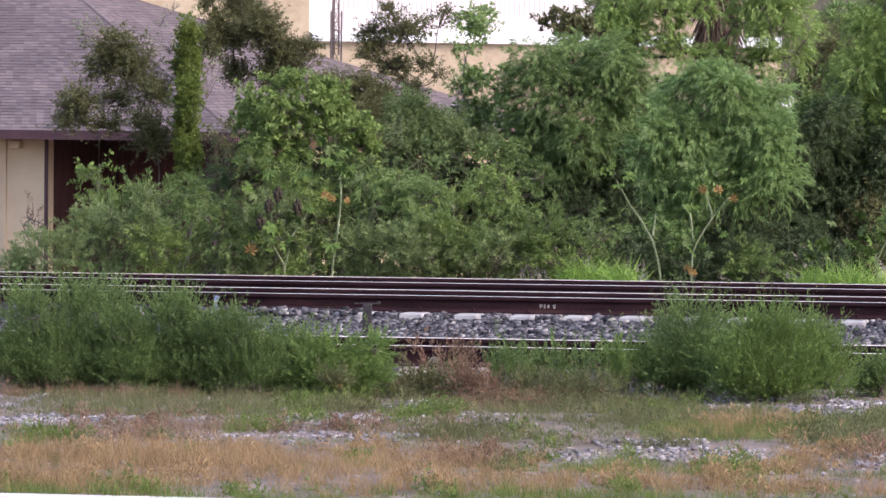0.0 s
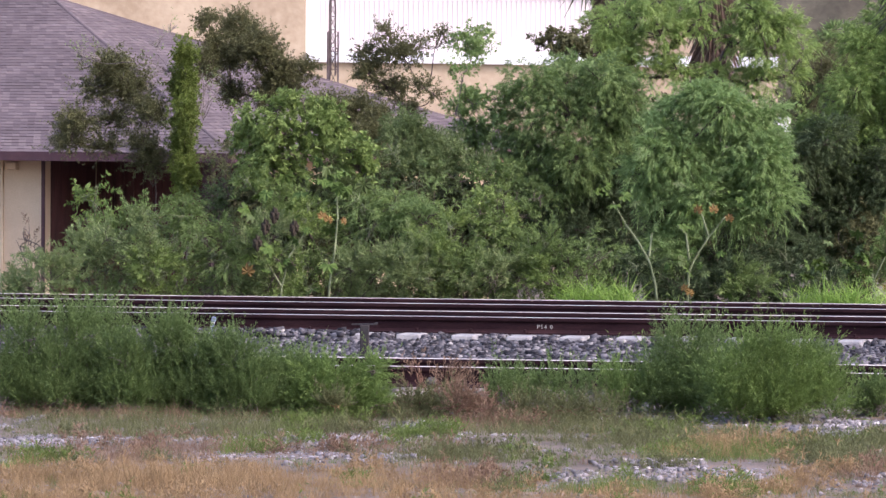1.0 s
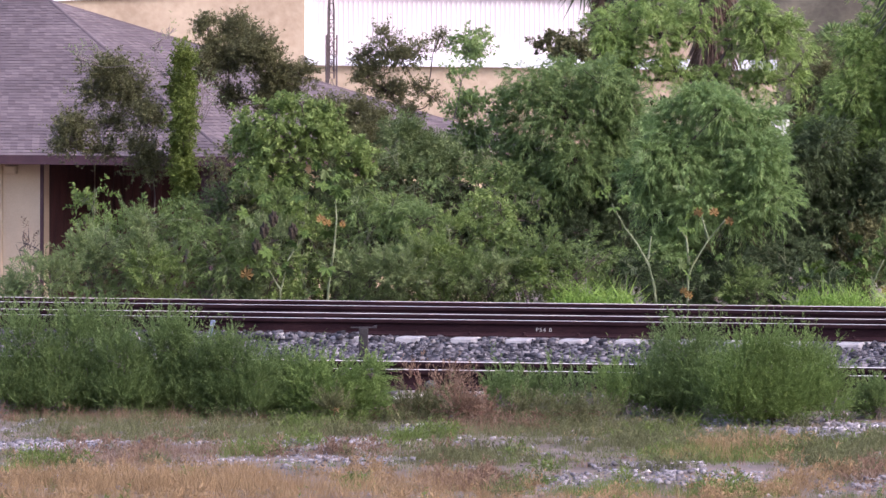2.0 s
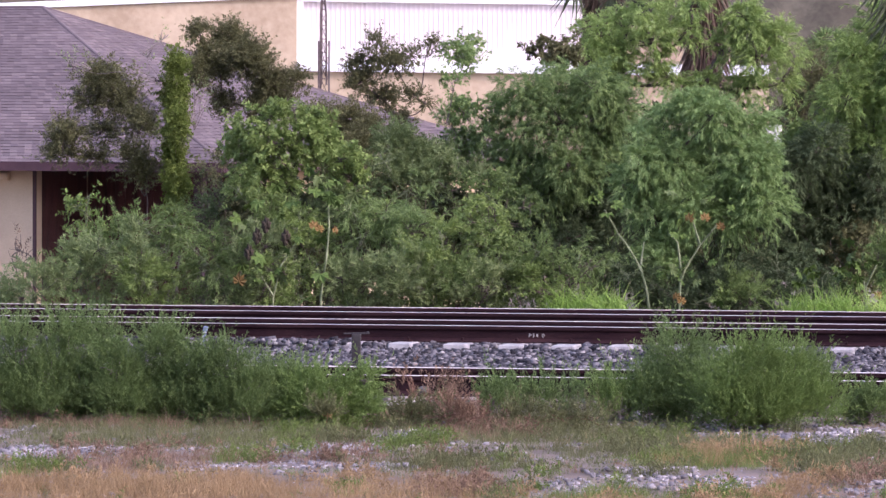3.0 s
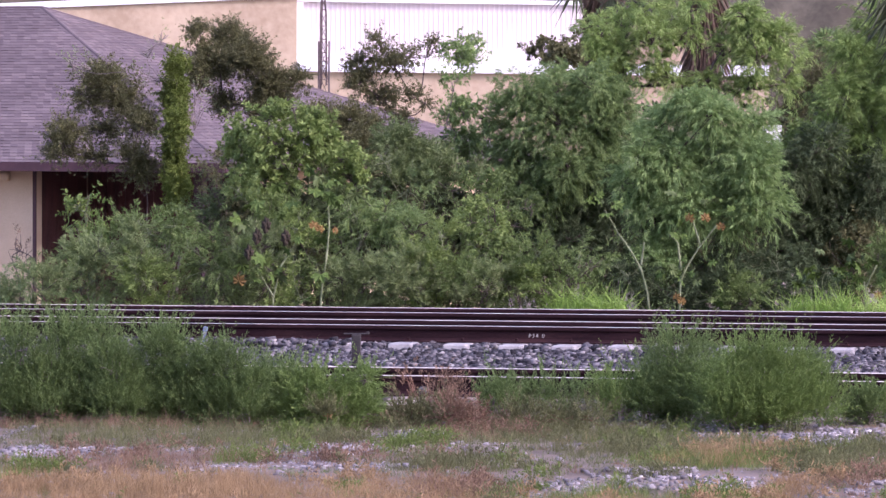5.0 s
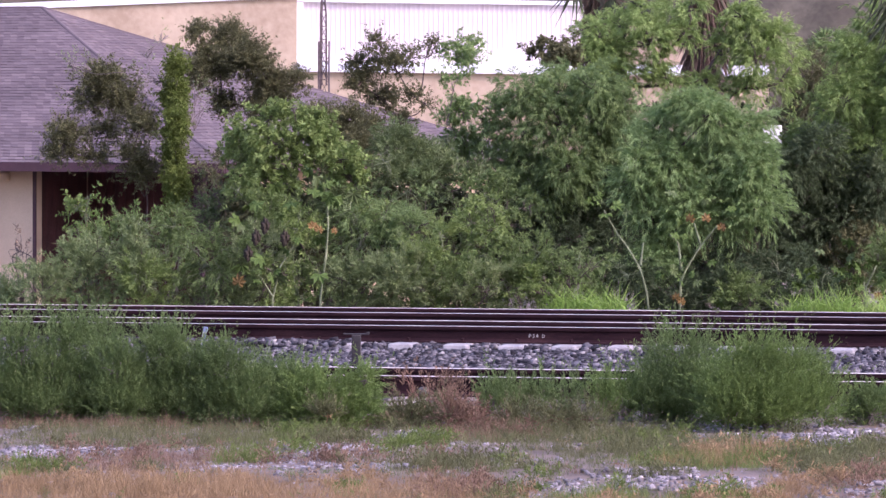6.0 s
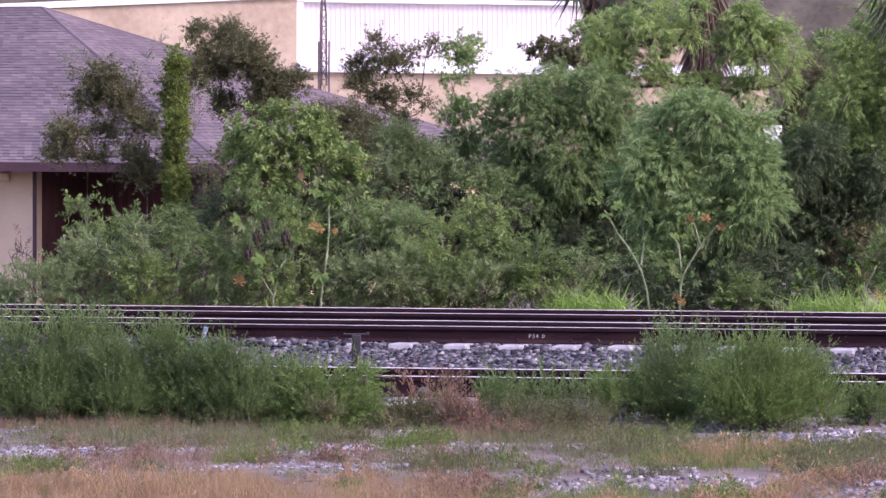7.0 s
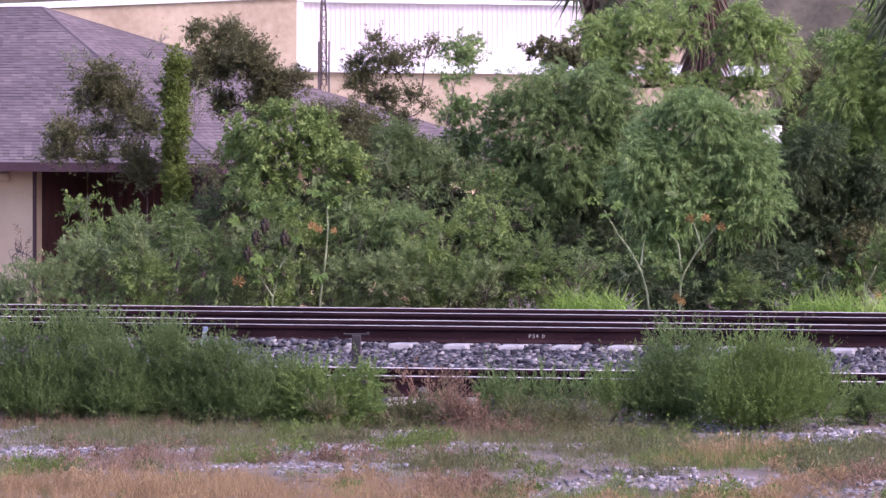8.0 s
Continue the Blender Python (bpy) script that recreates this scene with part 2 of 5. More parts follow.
def tubes(name, lines, mat, sides=6):
    """lines: list of (points, radii); tapered round limbs in one mesh."""
    verts, faces = [], []
    for pts, radii in lines:
        pts = np.asarray(pts, float)
        base = len(verts)
        for i, (p, r) in enumerate(zip(pts, radii)):
            d = unit(pts[min(i + 1, len(pts) - 1)] - pts[max(i - 1, 0)])
            a = unit(np.cross(d, (0.31, 0.95, 0.1)))
            b = np.cross(d, a)
            for k in range(sides):
                w = 2 * math.pi * k / sides
                verts.append(p + r * (math.cos(w) * a + math.sin(w) * b))
        for i in range(len(pts) - 1):
            for k in range(sides):
                q, s = base + i * sides, (k + 1) % sides
                faces.append((q + k, q + s, q + sides + s, q + sides + k))
        faces.append([base + (len(pts) - 1) * sides + k for k in range(sides)])
    me = mesh_of(name, verts, faces, mat)
    me.shade_smooth()
    return me


def bent(a, b, rng, sag=0.12, steps=6):
    a, b = np.asarray(a, float), np.asarray(b, float)
    t = np.linspace(0, 1, steps)[:, None]
    off = rng.normal(0, sag, 3) * np.linalg.norm(b - a)
    off2 = rng.normal(0, sag * 0.5, 3) * np.linalg.norm(b - a)
    return a + (b - a) * t + off * np.sin(math.pi * t) * 0.5 + off2 * np.sin(2 * math.pi * t) * 0.5


def spray(rng, clumps, twigs, per, twig, leaf, wide, up=0.3, out=0.8, wild=0.6, splay=0.8, hang=0.0, gaps=0.0, fold=0.25, bough=12, tuft=0.13):
    """Twigs gathered on boughs in the clumps, each set with leaves. Returns leaf corners, and where the twigs start."""
    cl = np.array(clumps, float)
    weight = np.prod(cl[:, 3:], axis=1) ** 0.67
    pick = rng.choice(len(cl), twigs, p=weight / weight.sum())
    d = unit(rng.normal(size=(twigs, 3)))
    lone = max(1, twigs // bough)
    owner = rng.integers(0, lone, twigs)
    pick, d = pick[owner], d[owner]
    r = rng.random(twigs)[:, None] ** 0.5 * (0.74 + 0.5 * rng.random((twigs, 1)) * rng.random((twigs, 1)))
    lump = 0.82 + 0.22 * np.sin(d[:, :1] * 7 + pick[:, None] * 2.1) * np.sin(d[:, 2:] * 6 + pick[:, None]) + 0.12 * rng.normal(size=(twigs, 1))
    p = cl[pick, :3] + (d * r * lump)[owner] * cl[pick, 3:] + rng.normal(size=(twigs, 3)) * tuft * np.array((1, 1, 0.7))
    d = unit(d + 0.8 * rng.normal(size=(twigs, 3)))
    if gaps:
        f = np.sin(p[:, 0] * 9.1 + 1.3) * np.sin(p[:, 2] * 8.3 + p[:, 0] * 2.0) * np.sin(p[:, 1] * 6.0 + 0.7)
        keep = f > -0.6 + gaps * rng.random(twigs) - 0.2
        p, d = p[keep], d[keep]
    n = len(p)
    way = unit(out * d + np.array((0, 0, up)) + wild * rng.normal(size=(n, 3)))
    length = twig * rng.uniform(0.5, 1.3, (n, 1)) * np.where(rng.random((n, 1)) < 0.1, 1.9, 1.0)
    t = rng.random((n, per, 1))
    pos = p[:, None] + way[:, None] * length[:, None] * t
    pos[..., 2] -= hang * (length * t[..., 0] ** 2)
    tang = way[:, None] + np.array((0, 0, -2 * hang)) * t
    ld = unit(unit(tang) * 0.7 + splay * rng.normal(size=(n, per, 3)) * 0.6 + np.array((0, 0, -hang * 0.6)))
    L = leaf * rng.uniform(0.55, 1.3, (n, per, 1))
    W = wide * rng.uniform(0.6, 1.3, (n, per, 1))
    return leaf_corners(rng, pos.reshape(-1, 3), ld.reshape(-1, 3), L.reshape(-1, 1), W.reshape(-1, 1), fold, hang), p


def sprigs(rng, clumps, count, length, leaves, leaf, wide, out=0.8, up=0.4, wild=0.35, droop=0.2, splay=0.5, hang=0.0, tip=0.1, root=(0.4, 0.95), gaps=0.0, fold=0.25, bough=4, loose=0.45):
    """Arching sprigs on boughs in the clumps, each set with leaves along its outer part. Returns leaf corners, and where the sprigs start."""
    cl = np.array(clumps, float)
    weight = np.prod(cl[:, 3:], axis=1) ** 0.67
    boughs = max(1, count // bough)
    pick = rng.choice(len(cl), boughs, p=weight / weight.sum())
    way = unit(rng.normal(size=(boughs, 3)))
    deep = rng.uniform(*root, (boughs, 1)) * (1 + 0.22 * rng.normal(size=(boughs, 1)))
    owner = rng.integers(0, boughs, count)
    d = unit(way[owner] + loose * rng.normal(size=(count, 3)))
    p = cl[pick[owner], :3] + d * deep[owner] * cl[pick[owner], 3:] * rng.uniform(0.65, 1.15, (count, 1))
    if gaps:
        f = np.sin(p[:, 0] * 9.1 + 1.3) * np.sin(p[:, 2] * 8.3 + p[:, 0] * 2.0) * np.sin(p[:, 1] * 6.0 + 0.7)
        keep = f > -0.6 + gaps * rng.random(count) - 0.2
        p, d = p[keep], d[keep]
    n = len(p)
    axis = unit(out * d + np.array((0, 0, up)) + wild * rng.normal(size=(n, 3)))
    size = length * rng.uniform(0.5, 1.3, (n, 1, 1)) * np.where(rng.random((n, 1, 1)) < 0.08, 1.5, 1.0)
    s = tip + (1 - tip) * rng.random((n, leaves, 1)) ** 0.85
    pos = p[:, None] + axis[:, None] * size * s
    pos[..., 2] -= (droop * size * s ** 2)[..., 0]
    tang = unit(axis[:, None] - np.array((0, 0, 2 * droop)) * s)
    side = unit(np.cross(tang, rng.normal(size=(n, leaves, 3))))
    ld = unit(tang * (1 - splay) + side * splay + np.array((0, 0, -hang)))
    L = leaf * rng.uniform(0.55, 1.3, (n, leaves, 1)) * (1.15 - 0.4 * s)
    W = wide * rng.uniform(0.6, 1.3, (n, leaves, 1))
    return leaf_corners(rng, pos.reshape(-1, 3), ld.reshape(-1, 3), L.reshape(-1, 1), W.reshape(-1, 1), fold, hang), p


def leaf_corners(rng, pos, ld, L, W, fold=0.25, droop=0.0):
    side = unit(np.cross(ld, rng.normal(size=ld.shape) + np.array((0, 0, 1.2))))
    nor = np.cross(side, ld)
    mid = pos + ld * L * 0.42 + nor * fold * W
    tip = pos + ld * L
    tip[:, 2] -= (droop * 0.25 * L)[:, 0]
    return np.stack([pos, mid + side * W / 2, tip, mid - side * W / 2], axis=1)


KINDS = {
    "broad": dict(length=0.20, leaves=15, leaf=0.066, wide=0.026, out=0.8, up=0.55, wild=0.45, droop=0.1, splay=0.7, tip=0.25, gaps=0.65, bough=6, loose=0.28),
    "big": dict(length=0.20, leaves=16, leaf=0.085, wide=0.034, out=0.75, up=0.65, wild=0.4, droop=0.1, splay=0.7, tip=0.35, gaps=0.4),
    "lance": dict(length=0.33, leaves=24, leaf=0.085, wide=0.0135, out=0.6, up=0.95, wild=0.35, droop=0.3, splay=0.42, hang=0.12, gaps=0.65, bough=6, loose=0.25),
    "feather": dict(length=0.23, leaves=17, leaf=0.092, wide=0.0108, out=0.7, up=0.5, wild=0.5, droop=0.42, splay=0.36, hang=0.25, gaps=0.3, root=(0.35, 1.08), loose=0.28, bough=8),
    "broom": dict(length=0.28, leaves=26, leaf=0.042, wide=0.0072, out=0.55, up=0.95, wild=0.28, droop=0.06, splay=0.4, gaps=0.1),
    "small": dict(length=0.19, leaves=18, leaf=0.042, wide=0.0155, out=0.75, up=0.5, wild=0.5, droop=0.1, splay=0.6, tip=0.1, gaps=0.35, root=(0.15, 1.2), loose=0.5),
}
FULLER = {"broad": 1.5, "big": 1.4, "lance": 1.5, "feather": 2.6, "broom": 1.35, "small": 2.0}


def plant(name, label, category, base, clumps, kind, foliage, bark, twigs, trunk=0.05, limbs=3, seed=1, group="", sticks=0, **more):
    """A tree or shrub: an Empty at its foot, trunk with limbs, and a crown of loose leaves."""
    rng = np.random.default_rng(seed)
    b = np.array(base, float)
    top = tagged(new(name), label, category, group)
    top.location = b
    cl = np.array(clumps, float)
    cl[:, :3] -= b
    spec = dict(KINDS[kind])
    spec.update(more)
    corners, starts = sprigs(rng, cl, int(twigs * FULLER[kind]), **spec)
    corners = corners[corners[:, :, 2].min(axis=1) > -0.02]
    lines = []
    low = cl[np.argmin(cl[:, 2])]
    fork = np.array((low[0] * 0.5, low[1] * 0.5, max(0.15, low[2] * 0.45)))
    lines.append((bent((0, 0, 0), fork, rng, 0.08), np.linspace(trunk, trunk * 0.7, 6)))
    joints = [fork]
    for c in cl[np.argsort(cl[:, 2])]:
        cost = [np.linalg.norm(c[:3] - j) + 0.35 * np.linalg.norm(j - fork) + (1.5 if j[2] > c[2] else 0) for j in joints]
        start = joints[int(np.argmin(cost))]
        thick = trunk * (0.55 if start is fork else 0.32)
        lines.append((bent(start, c[:3], rng, 0.14, 8), np.linspace(thick, max(0.005, trunk * 0.16), 8)))
        joints.append(c[:3])
        for _ in range(limbs):
            e = c[:3] + unit(rng.normal(size=3) + np.array((0, 0, 0.4))) * c[3:] * 0.95
            lines.append((bent(start * 0.25 + c[:3] * 0.75, e, rng, 0.15, 5), np.linspace(max(0.005, trunk * 0.16), 0.003, 5)))
    for i in range(min(sticks, len(starts))):
        e = starts[i]
        near = cl[np.argmin(np.linalg.norm(cl[:, :3] - e, axis=1))][:3]
        lines.append((bent(near, e, rng, 0.12, 4), np.linspace(0.008, 0.003, 4)))
    part("trunk", tubes("trunk", lines, bark, 4), top)
    part("crown", quads("crown", corners, foliage), top)
    return top


# ---- ground ----
TURN = radians(12)
ALONG = np.array((math.cos(TURN), -math.sin(TURN)))
ACROSS = np.array((math.sin(TURN), math.cos(TURN)))


def on_track(u, v):
    """Plan point u metres along the tracks and v metres beyond the near rail of the middle track."""
    q = np.array((0.0, 60.0)) + u * ALONG + v * ACROSS
    return float(q[0]), float(q[1])


def track_pose(u, v, z):
    x, y = on_track(u, v)
    return pose(x, y, z, 0, 0, -12)


def level(v):
    return float(np.interp(v, (-60, -26, -13.5, -11.7, -9, -7, -3, -1.2, 6.5, 8.5, 13), (0, 0, 0.03, 0.08, 0.08, -0.15, -0.15, -0.02, -0.02, -0.35, -0.45)))


def build_ground():
    us = np.unique(np.concatenate([np.linspace(-2500, -60, 12), np.linspace(-60, 60, 81), np.linspace(60, 2500, 12)]))
    vs = np.unique(np.concatenate([np.linspace(-2500, -80, 10), np.linspace(-80, -40, 12), np.linspace(-40, 15, 111), np.linspace(15, 80, 14), np.linspace(80, 3500, 12)]))
    verts, faces = [], []
    for v in vs:
        for u in us:
            x, y = on_track(u, v)
            lump = 0.05 * noise.noise((u * 0.5, v * 0.5, 0)) + 0.025 * noise.noise((u * 2, v * 2, 3)) if -24 < v < -11 else 0
            verts.append((x, y, level(v) + lump))
    n = len(us)
    for j in range(len(vs) - 1):
        for i in range(n - 1):
            faces.append((j * n + i, j * n + i + 1, (j + 1) * n + i + 1, (j + 1) * n + i))
    g = new("ground", mesh_of("ground", verts, faces, M["earth"]))
    g.data.shade_smooth()
    tagged(g, "bare brown earth with thin dry cover", "ground", kind="structure")
    bm = bmesh.new()
    box(bm, -150, 150, -5, 5, -0.1, 0.025)
    r = new("road", bm_mesh("road", bm, M["concrete_road"], 0.01))
    r.matrix_world = track_pose(0, -30.0, 0)
    tagged(r, "pale concrete road along the grassy verge", "road", kind="structure")


build_ground()


# ---- railway ----
RAIL = [(-0.076, 0), (0.076, 0), (0.076, 0.011), (0.03, 0.028), (0.010, 0.045), (0.009, 0.125), (0.034, 0.140), (0.0375, 0.150), (0.0368, 0.1805),
        (0.030, 0.1855), (0, 0.187), (-0.030, 0.1855), (-0.0368, 0.1805), (-0.0375, 0.150), (-0.034, 0.140), (-0.009, 0.125), (-0.010, 0.045), (-0.03, 0.028), (-0.076, 0.011)]


def rail_mesh(half, top):
    verts, faces, n = [], [], len(RAIL)
    xs = np.linspace(-half, half, 41)
    for x in xs:
        verts += [(x, y, z) for y, z in RAIL]
    mi = []
    for i in range(len(xs) - 1):
        for k in range(n):
            s = (k + 1) % n
            faces.append((i * n + k, i * n + s, (i + 1) * n + s, (i + 1) * n + k))
            mi.append(1 if 8 <= k <= 11 else 0)
    faces += [list(range(n))[::-1], [(len(xs) - 1) * n + k for k in range(n)]]
    mi += [0, 0]
    me = mesh_of("rail", verts, faces, [M["rail_rust"], M[top]])
    me.polygons.foreach_set("material_index", mi)
    me.update()
    return me


def tie_mesh(width, height, length, mat):
    bm = bmesh.new()
    box(bm, -width / 2, width / 2, -length / 2, length / 2, -height, 0)
    for v in bm.verts:
        if v.co.z > -0.01:
            v.co.x *= 0.84
            v.co.y *= 0.985
    return bm_mesh("sleeper", bm, mat, 0.012)


def clip_mesh():
    bm = bmesh.new()
    box(bm, -0.05, 0.05, -0.04, 0.04, 0, 0.02)
    box(bm, -0.012, 0.012, -0.03, 0.05, 0.02, 0.05)
    return bm_mesh("rail_clip", bm, M["rail_rust"], 0.004)


def build_track(v, label, tie, top, mark=False):
    """Rails 1.51 m apart on sleepers 0.61 m apart; v: the near rail."""
    t = tagged(new("railway_track"), label, "railway track", "tracks", "structure")
    t.matrix_world = track_pose(0, v, top - 0.187)
    for y in (0, 1.51):
        r = part("rail", BRIGHT_RAIL if y or v < -5 else DULL_RAIL, t, "rusty steel rail with polished running top")
        r.location.y = y
        if mark and y == 0:
            cu = bpy.data.curves.new("chalk_writing", "FONT")
            cu.body, cu.size, cu.extrude, cu.space_character = "P54 0", 0.062, 0.0008, 1.3
            tmp = bpy.data.objects.new("tmp", cu)
            scene.collection.objects.link(tmp)
            me = bpy.data.meshes.new_from_object(tmp.evaluated_get(bpy.context.evaluated_depsgraph_get()))
            bpy.data.objects.remove(tmp)
            me.materials.clear()
            me.materials.append(M["chalk"])
            w = part("chalk_writing", me, r, "white chalked marks on the rail web")
            w.location, w.rotation_euler = (0.97, -0.012, 0.062), (radians(90), 0, 0)
    for i in range(-60, 61):
        x = i * 0.61 + 0.24
        s = part("sleeper", tie, t)
        s.location = (x, 0.755 + 0.02 * math.sin(i * 3.7), 0.004 * math.sin(i * 5.1))
        s.rotation_euler.z = 0.01 * math.sin(i * 2.3)
        if abs(x) < 8 and v > -1:
            c = part("rail_clip", CLIP, t)
            c.location = (x, -0.09, 0.004)
    return t


BRIGHT_RAIL, DULL_RAIL, CLIP = rail_mesh(45, "rail_polish_sheen"), rail_mesh(45, "rail_dim_sheen"), clip_mesh()
CONCRETE_TIE = tie_mesh(0.29, 0.2, 2.65, M["concrete_tie"])
WOOD_TIE = tie_mesh(0.23, 0.18, 2.6, M["old_wood"])
build_track(3.85, "rusty main line track beyond the middle track", CONCRETE_TIE, 0.34)
build_track(0, "rusty track on pale concrete sleepers in ballast", CONCRETE_TIE, 0.344, True)
build_track(-11.15, "rusty siding on weathered wooden sleepers among weeds", WOOD_TIE, 0.34)


def bed(name, profile, half, label, mat="ballast_bed"):
    """A long ballast bank with this cross profile of (v, z)."""
    us = np.linspace(-half, half, 121)
    verts, faces, n = [], [], len(profile)
    for u in us:
        for v, z in profile:
            x, y = on_track(u, v)
            verts.append((x, y, z + 0.012 * noise.noise((u * 3, v * 3, 1))))
    for i in range(len(us) - 1):
        for k in range(n - 1):
            faces.append((i * n + k, (i + 1) * n + k, (i + 1) * n + k + 1, i * n + k + 1))
    b = new(name, mesh_of(name, verts, faces, M[mat]))
    return tagged(b, label, "ballast", kind="structure")


BANK = [(-2.6, -0.13), (-2.0, -0.05), (-0.66, 0.07), (-0.5, 0.07), (0.2, 0.075), (1.4, 0.10), (3, 0.10), (5.4, 0.10), (6.2, 0.08), (8.2, -0.33), (8.6, -0.38)]
bed("ballast_bank", BANK, 45, "grey crushed stone ballast bank under the tracks")
bed("siding_bed", [(-12.4, 0.03), (-11.9, 0.09), (-11.1, 0.115), (-9.6, 0.115), (-8.8, 0.09), (-7.6, -0.13)], 45, "dark dirty earth under the siding", "siding_dirt")

def stones(name, uv, z, size, mat, rng, label, flat=0.7):
    """Loose crushed stones, each an uneven eight-sided lump."""
    n = len(uv)
    cube = np.array([(a, b, c) for a in (-1, 1) for b in (-1, 1) for c in (-1, 1)], float) * 0.72
    v = cube[None] * (1 + 0.28 * rng.normal(size=(n, 8, 3)))
    s = (size * rng.uniform(0.55, 1.35, (n, 1, 1))) / 2
    v = v * s * np.concatenate([np.ones((n, 1, 2)), np.full((n, 1, 1), flat)], axis=2)
    a, b = rng.uniform(0, 6.28, (n, 1)), rng.normal(0, 0.5, (n, 1))
    x, y, zz = v[..., 0], v[..., 1], v[..., 2]
    y, zz = y * np.cos(b) - zz * np.sin(b), y * np.sin(b) + zz * np.cos(b)
    x, y = x * np.cos(a) - y * np.sin(a), x * np.sin(a) + y * np.cos(a)
    v = np.stack([x, y, zz], axis=2)
    place = np.array((0.0, 60.0)) + uv[:, :1] * ALONG + uv[:, 1:] * ACROSS
    v += np.concatenate([place, z[:, None]], axis=1)[:, None]
    f = np.array([(0, 1, 3, 2), (4, 6, 7, 5), (0, 4, 5, 1), (2, 3, 7, 6), (0, 2, 6, 4), (1, 5, 7, 3)])
    idx = (np.arange(n)[:, None, None] * 8 + f[None]).reshape(-1).astype(np.int32)
    me = bpy.data.meshes.new(name)
    me.vertices.add(8 * n)
    me.vertices.foreach_set("co", v.astype(np.float32).ravel())
    me.loops.add(len(idx))
    me.loops.foreach_set("vertex_index", idx)
    me.polygons.add(6 * n)
    me.polygons.foreach_set("loop_start", np.arange(0, 24 * n, 4, dtype=np.int32))
    me.materials.append(mat)
    me.update(calc_edges=True)
    me.validate()
    return tagged(new(name, me), label, "gravel", kind="stuff")


def bank_height(v):
    return np.interp(v, [p[0] for p in BANK], [p[1] for p in BANK])


def build_ballast():
    rng = np.random.default_rng(3)
    n = 22000
    uv = np.stack([rng.uniform(-6, 6, n), rng.uniform(-2.3, 0.1, n)], axis=1)
    gap = np.abs((uv[:, 0] - 0.24 + 0.305) % 0.61 - 0.305) > 0.185
    covered = rng.random(n) < np.where(uv[:, 0] < -0.95, 0.95, 0.0)
    keep = gap | (uv[:, 1] < -0.64) | (covered & (uv[:, 1] < -0.1))
    uv = uv[keep]
    z = bank_height(uv[:, 1]) + rng.uniform(0.0, 0.035, len(uv))
    near_tie = (np.abs((uv[:, 0] - 0.24 + 0.305) % 0.61 - 0.305) < 0.15) & (uv[:, 1] > -0.62)
    z = np.where((uv[:, 0] < -0.95) & (uv[:, 1] > -0.66), 0.10 + 0.07 * rng.random(len(uv)), z)
    z = np.where((uv[:, 0] >= -0.95) & (uv[:, 1] > -0.62) & ~near_tie, z + 0.03, z)
    stones("ballast", uv, z, 0.068, M["stone"], rng, "loose grey and bluish crushed ballast stones")


build_ballast()

# ---- house ----
LEAN = radians(23.3)
CORNER = np.array((-3.04, 75.0))
SIDE = np.array((math.sin(LEAN), math.cos(LEAN)))
FRONT = np.array((-math.cos(LEAN), math.sin(LEAN)))
DEEP, LONG, EAVE, RIDGE, FLOOR = 11.76, 17.0, 1.98, 4.29, -0.45


def at_house(l, w, z):
    """l metres along the front from the eave's corner, w metres back from the front eave."""
    q = CORNER + l * FRONT + w * SIDE
    return (float(q[0]), float(q[1]), z)


def prism(name, corners, z0, z1, mat, parent, label=""):
    """An upright slab over plan corners (l, w)."""
    n = len(corners)
    verts = [at_house(l, w, z) for z in (z0, z1) for l, w in corners]
    faces = [list(range(n))[::-1], list(range(n, 2 * n))] + [(i, (i + 1) % n, n + (i + 1) % n, n + i) for i in range(n)]
    bm = bmesh.new()
    vs = [bm.verts.new(v) for v in verts]
    for f in faces:
        bm.faces.new([vs[i] for i in f])
    return part(name, bm_mesh(name, bm, mat), parent, label)


def slab(l0, l1, w0, w1):
    return [(l0, w0), (l1, w0), (l1, w1), (l0, w1)]


def roof_plane(name, a, b, c, d, parent, label, rows):
    """Shingle courses laid up the plane from the eave a-b to the ridge d-c, each lapping the one below."""
    a, b, c, d = (np.array(p, float) for p in (a, b, c, d))
    nor = unit(np.cross(b - a, d - a))
    nor = nor if nor[2] > 0 else -nor
    rng = np.random.default_rng(len(name) + rows)
    verts, faces = [], []
    for i in range(rows):
        t0, t1 = i / rows, min(1, (i + 1.25) / rows)
        l0, r0 = a + (d - a) * t0, b + (c - b) * t0
        l1, r1 = a + (d - a) * t1, b + (c - b) * t1
        wide = np.linalg.norm(r0 - l0)
        m = max(1, int(wide / 0.115))
        cuts = np.clip((np.arange(m + 1) + 0.5 * (i % 2) * (np.arange(m + 1) % m > 0)) / m, 0, 1)
        for k in range(m):
            s0, s1 = cuts[k], cuts[k + 1]
            h = 0.006 + 0.007 * rng.random()
            q = [l0 + (r0 - l0) * s0 + nor * h, l0 + (r0 - l0) * (s1 - 0.006 / max(wide, 0.3)) + nor * h, l1 + (r1 - l1) * s1 + nor * 0.003, l1 + (r1 - l1) * s0 + nor * 0.003]
            low = [q[0] - nor * h, q[1] - nor * h]
            o = len(verts)
            verts += q + low
            faces += [(o, o + 1, o + 2, o + 3), (o + 4, o + 5, o + 1, o)]
    o = len(verts)
    verts += [p - nor * 0.002 for p in (a, b, c, d)] + [p - nor * 0.06 for p in (a, b, c, d)]
    faces += [(o, o + 1, o + 2, o + 3), (o + 4, o + 7, o + 6, o + 5), (o, o + 4, o + 5, o + 1), (o + 1, o + 5, o + 6, o + 2), (o + 2, o + 6, o + 7, o + 3), (o + 3, o + 7, o + 4, o)]
    return part(name, mesh_of(name, verts, faces, M["roof_shingle"]), parent, label)


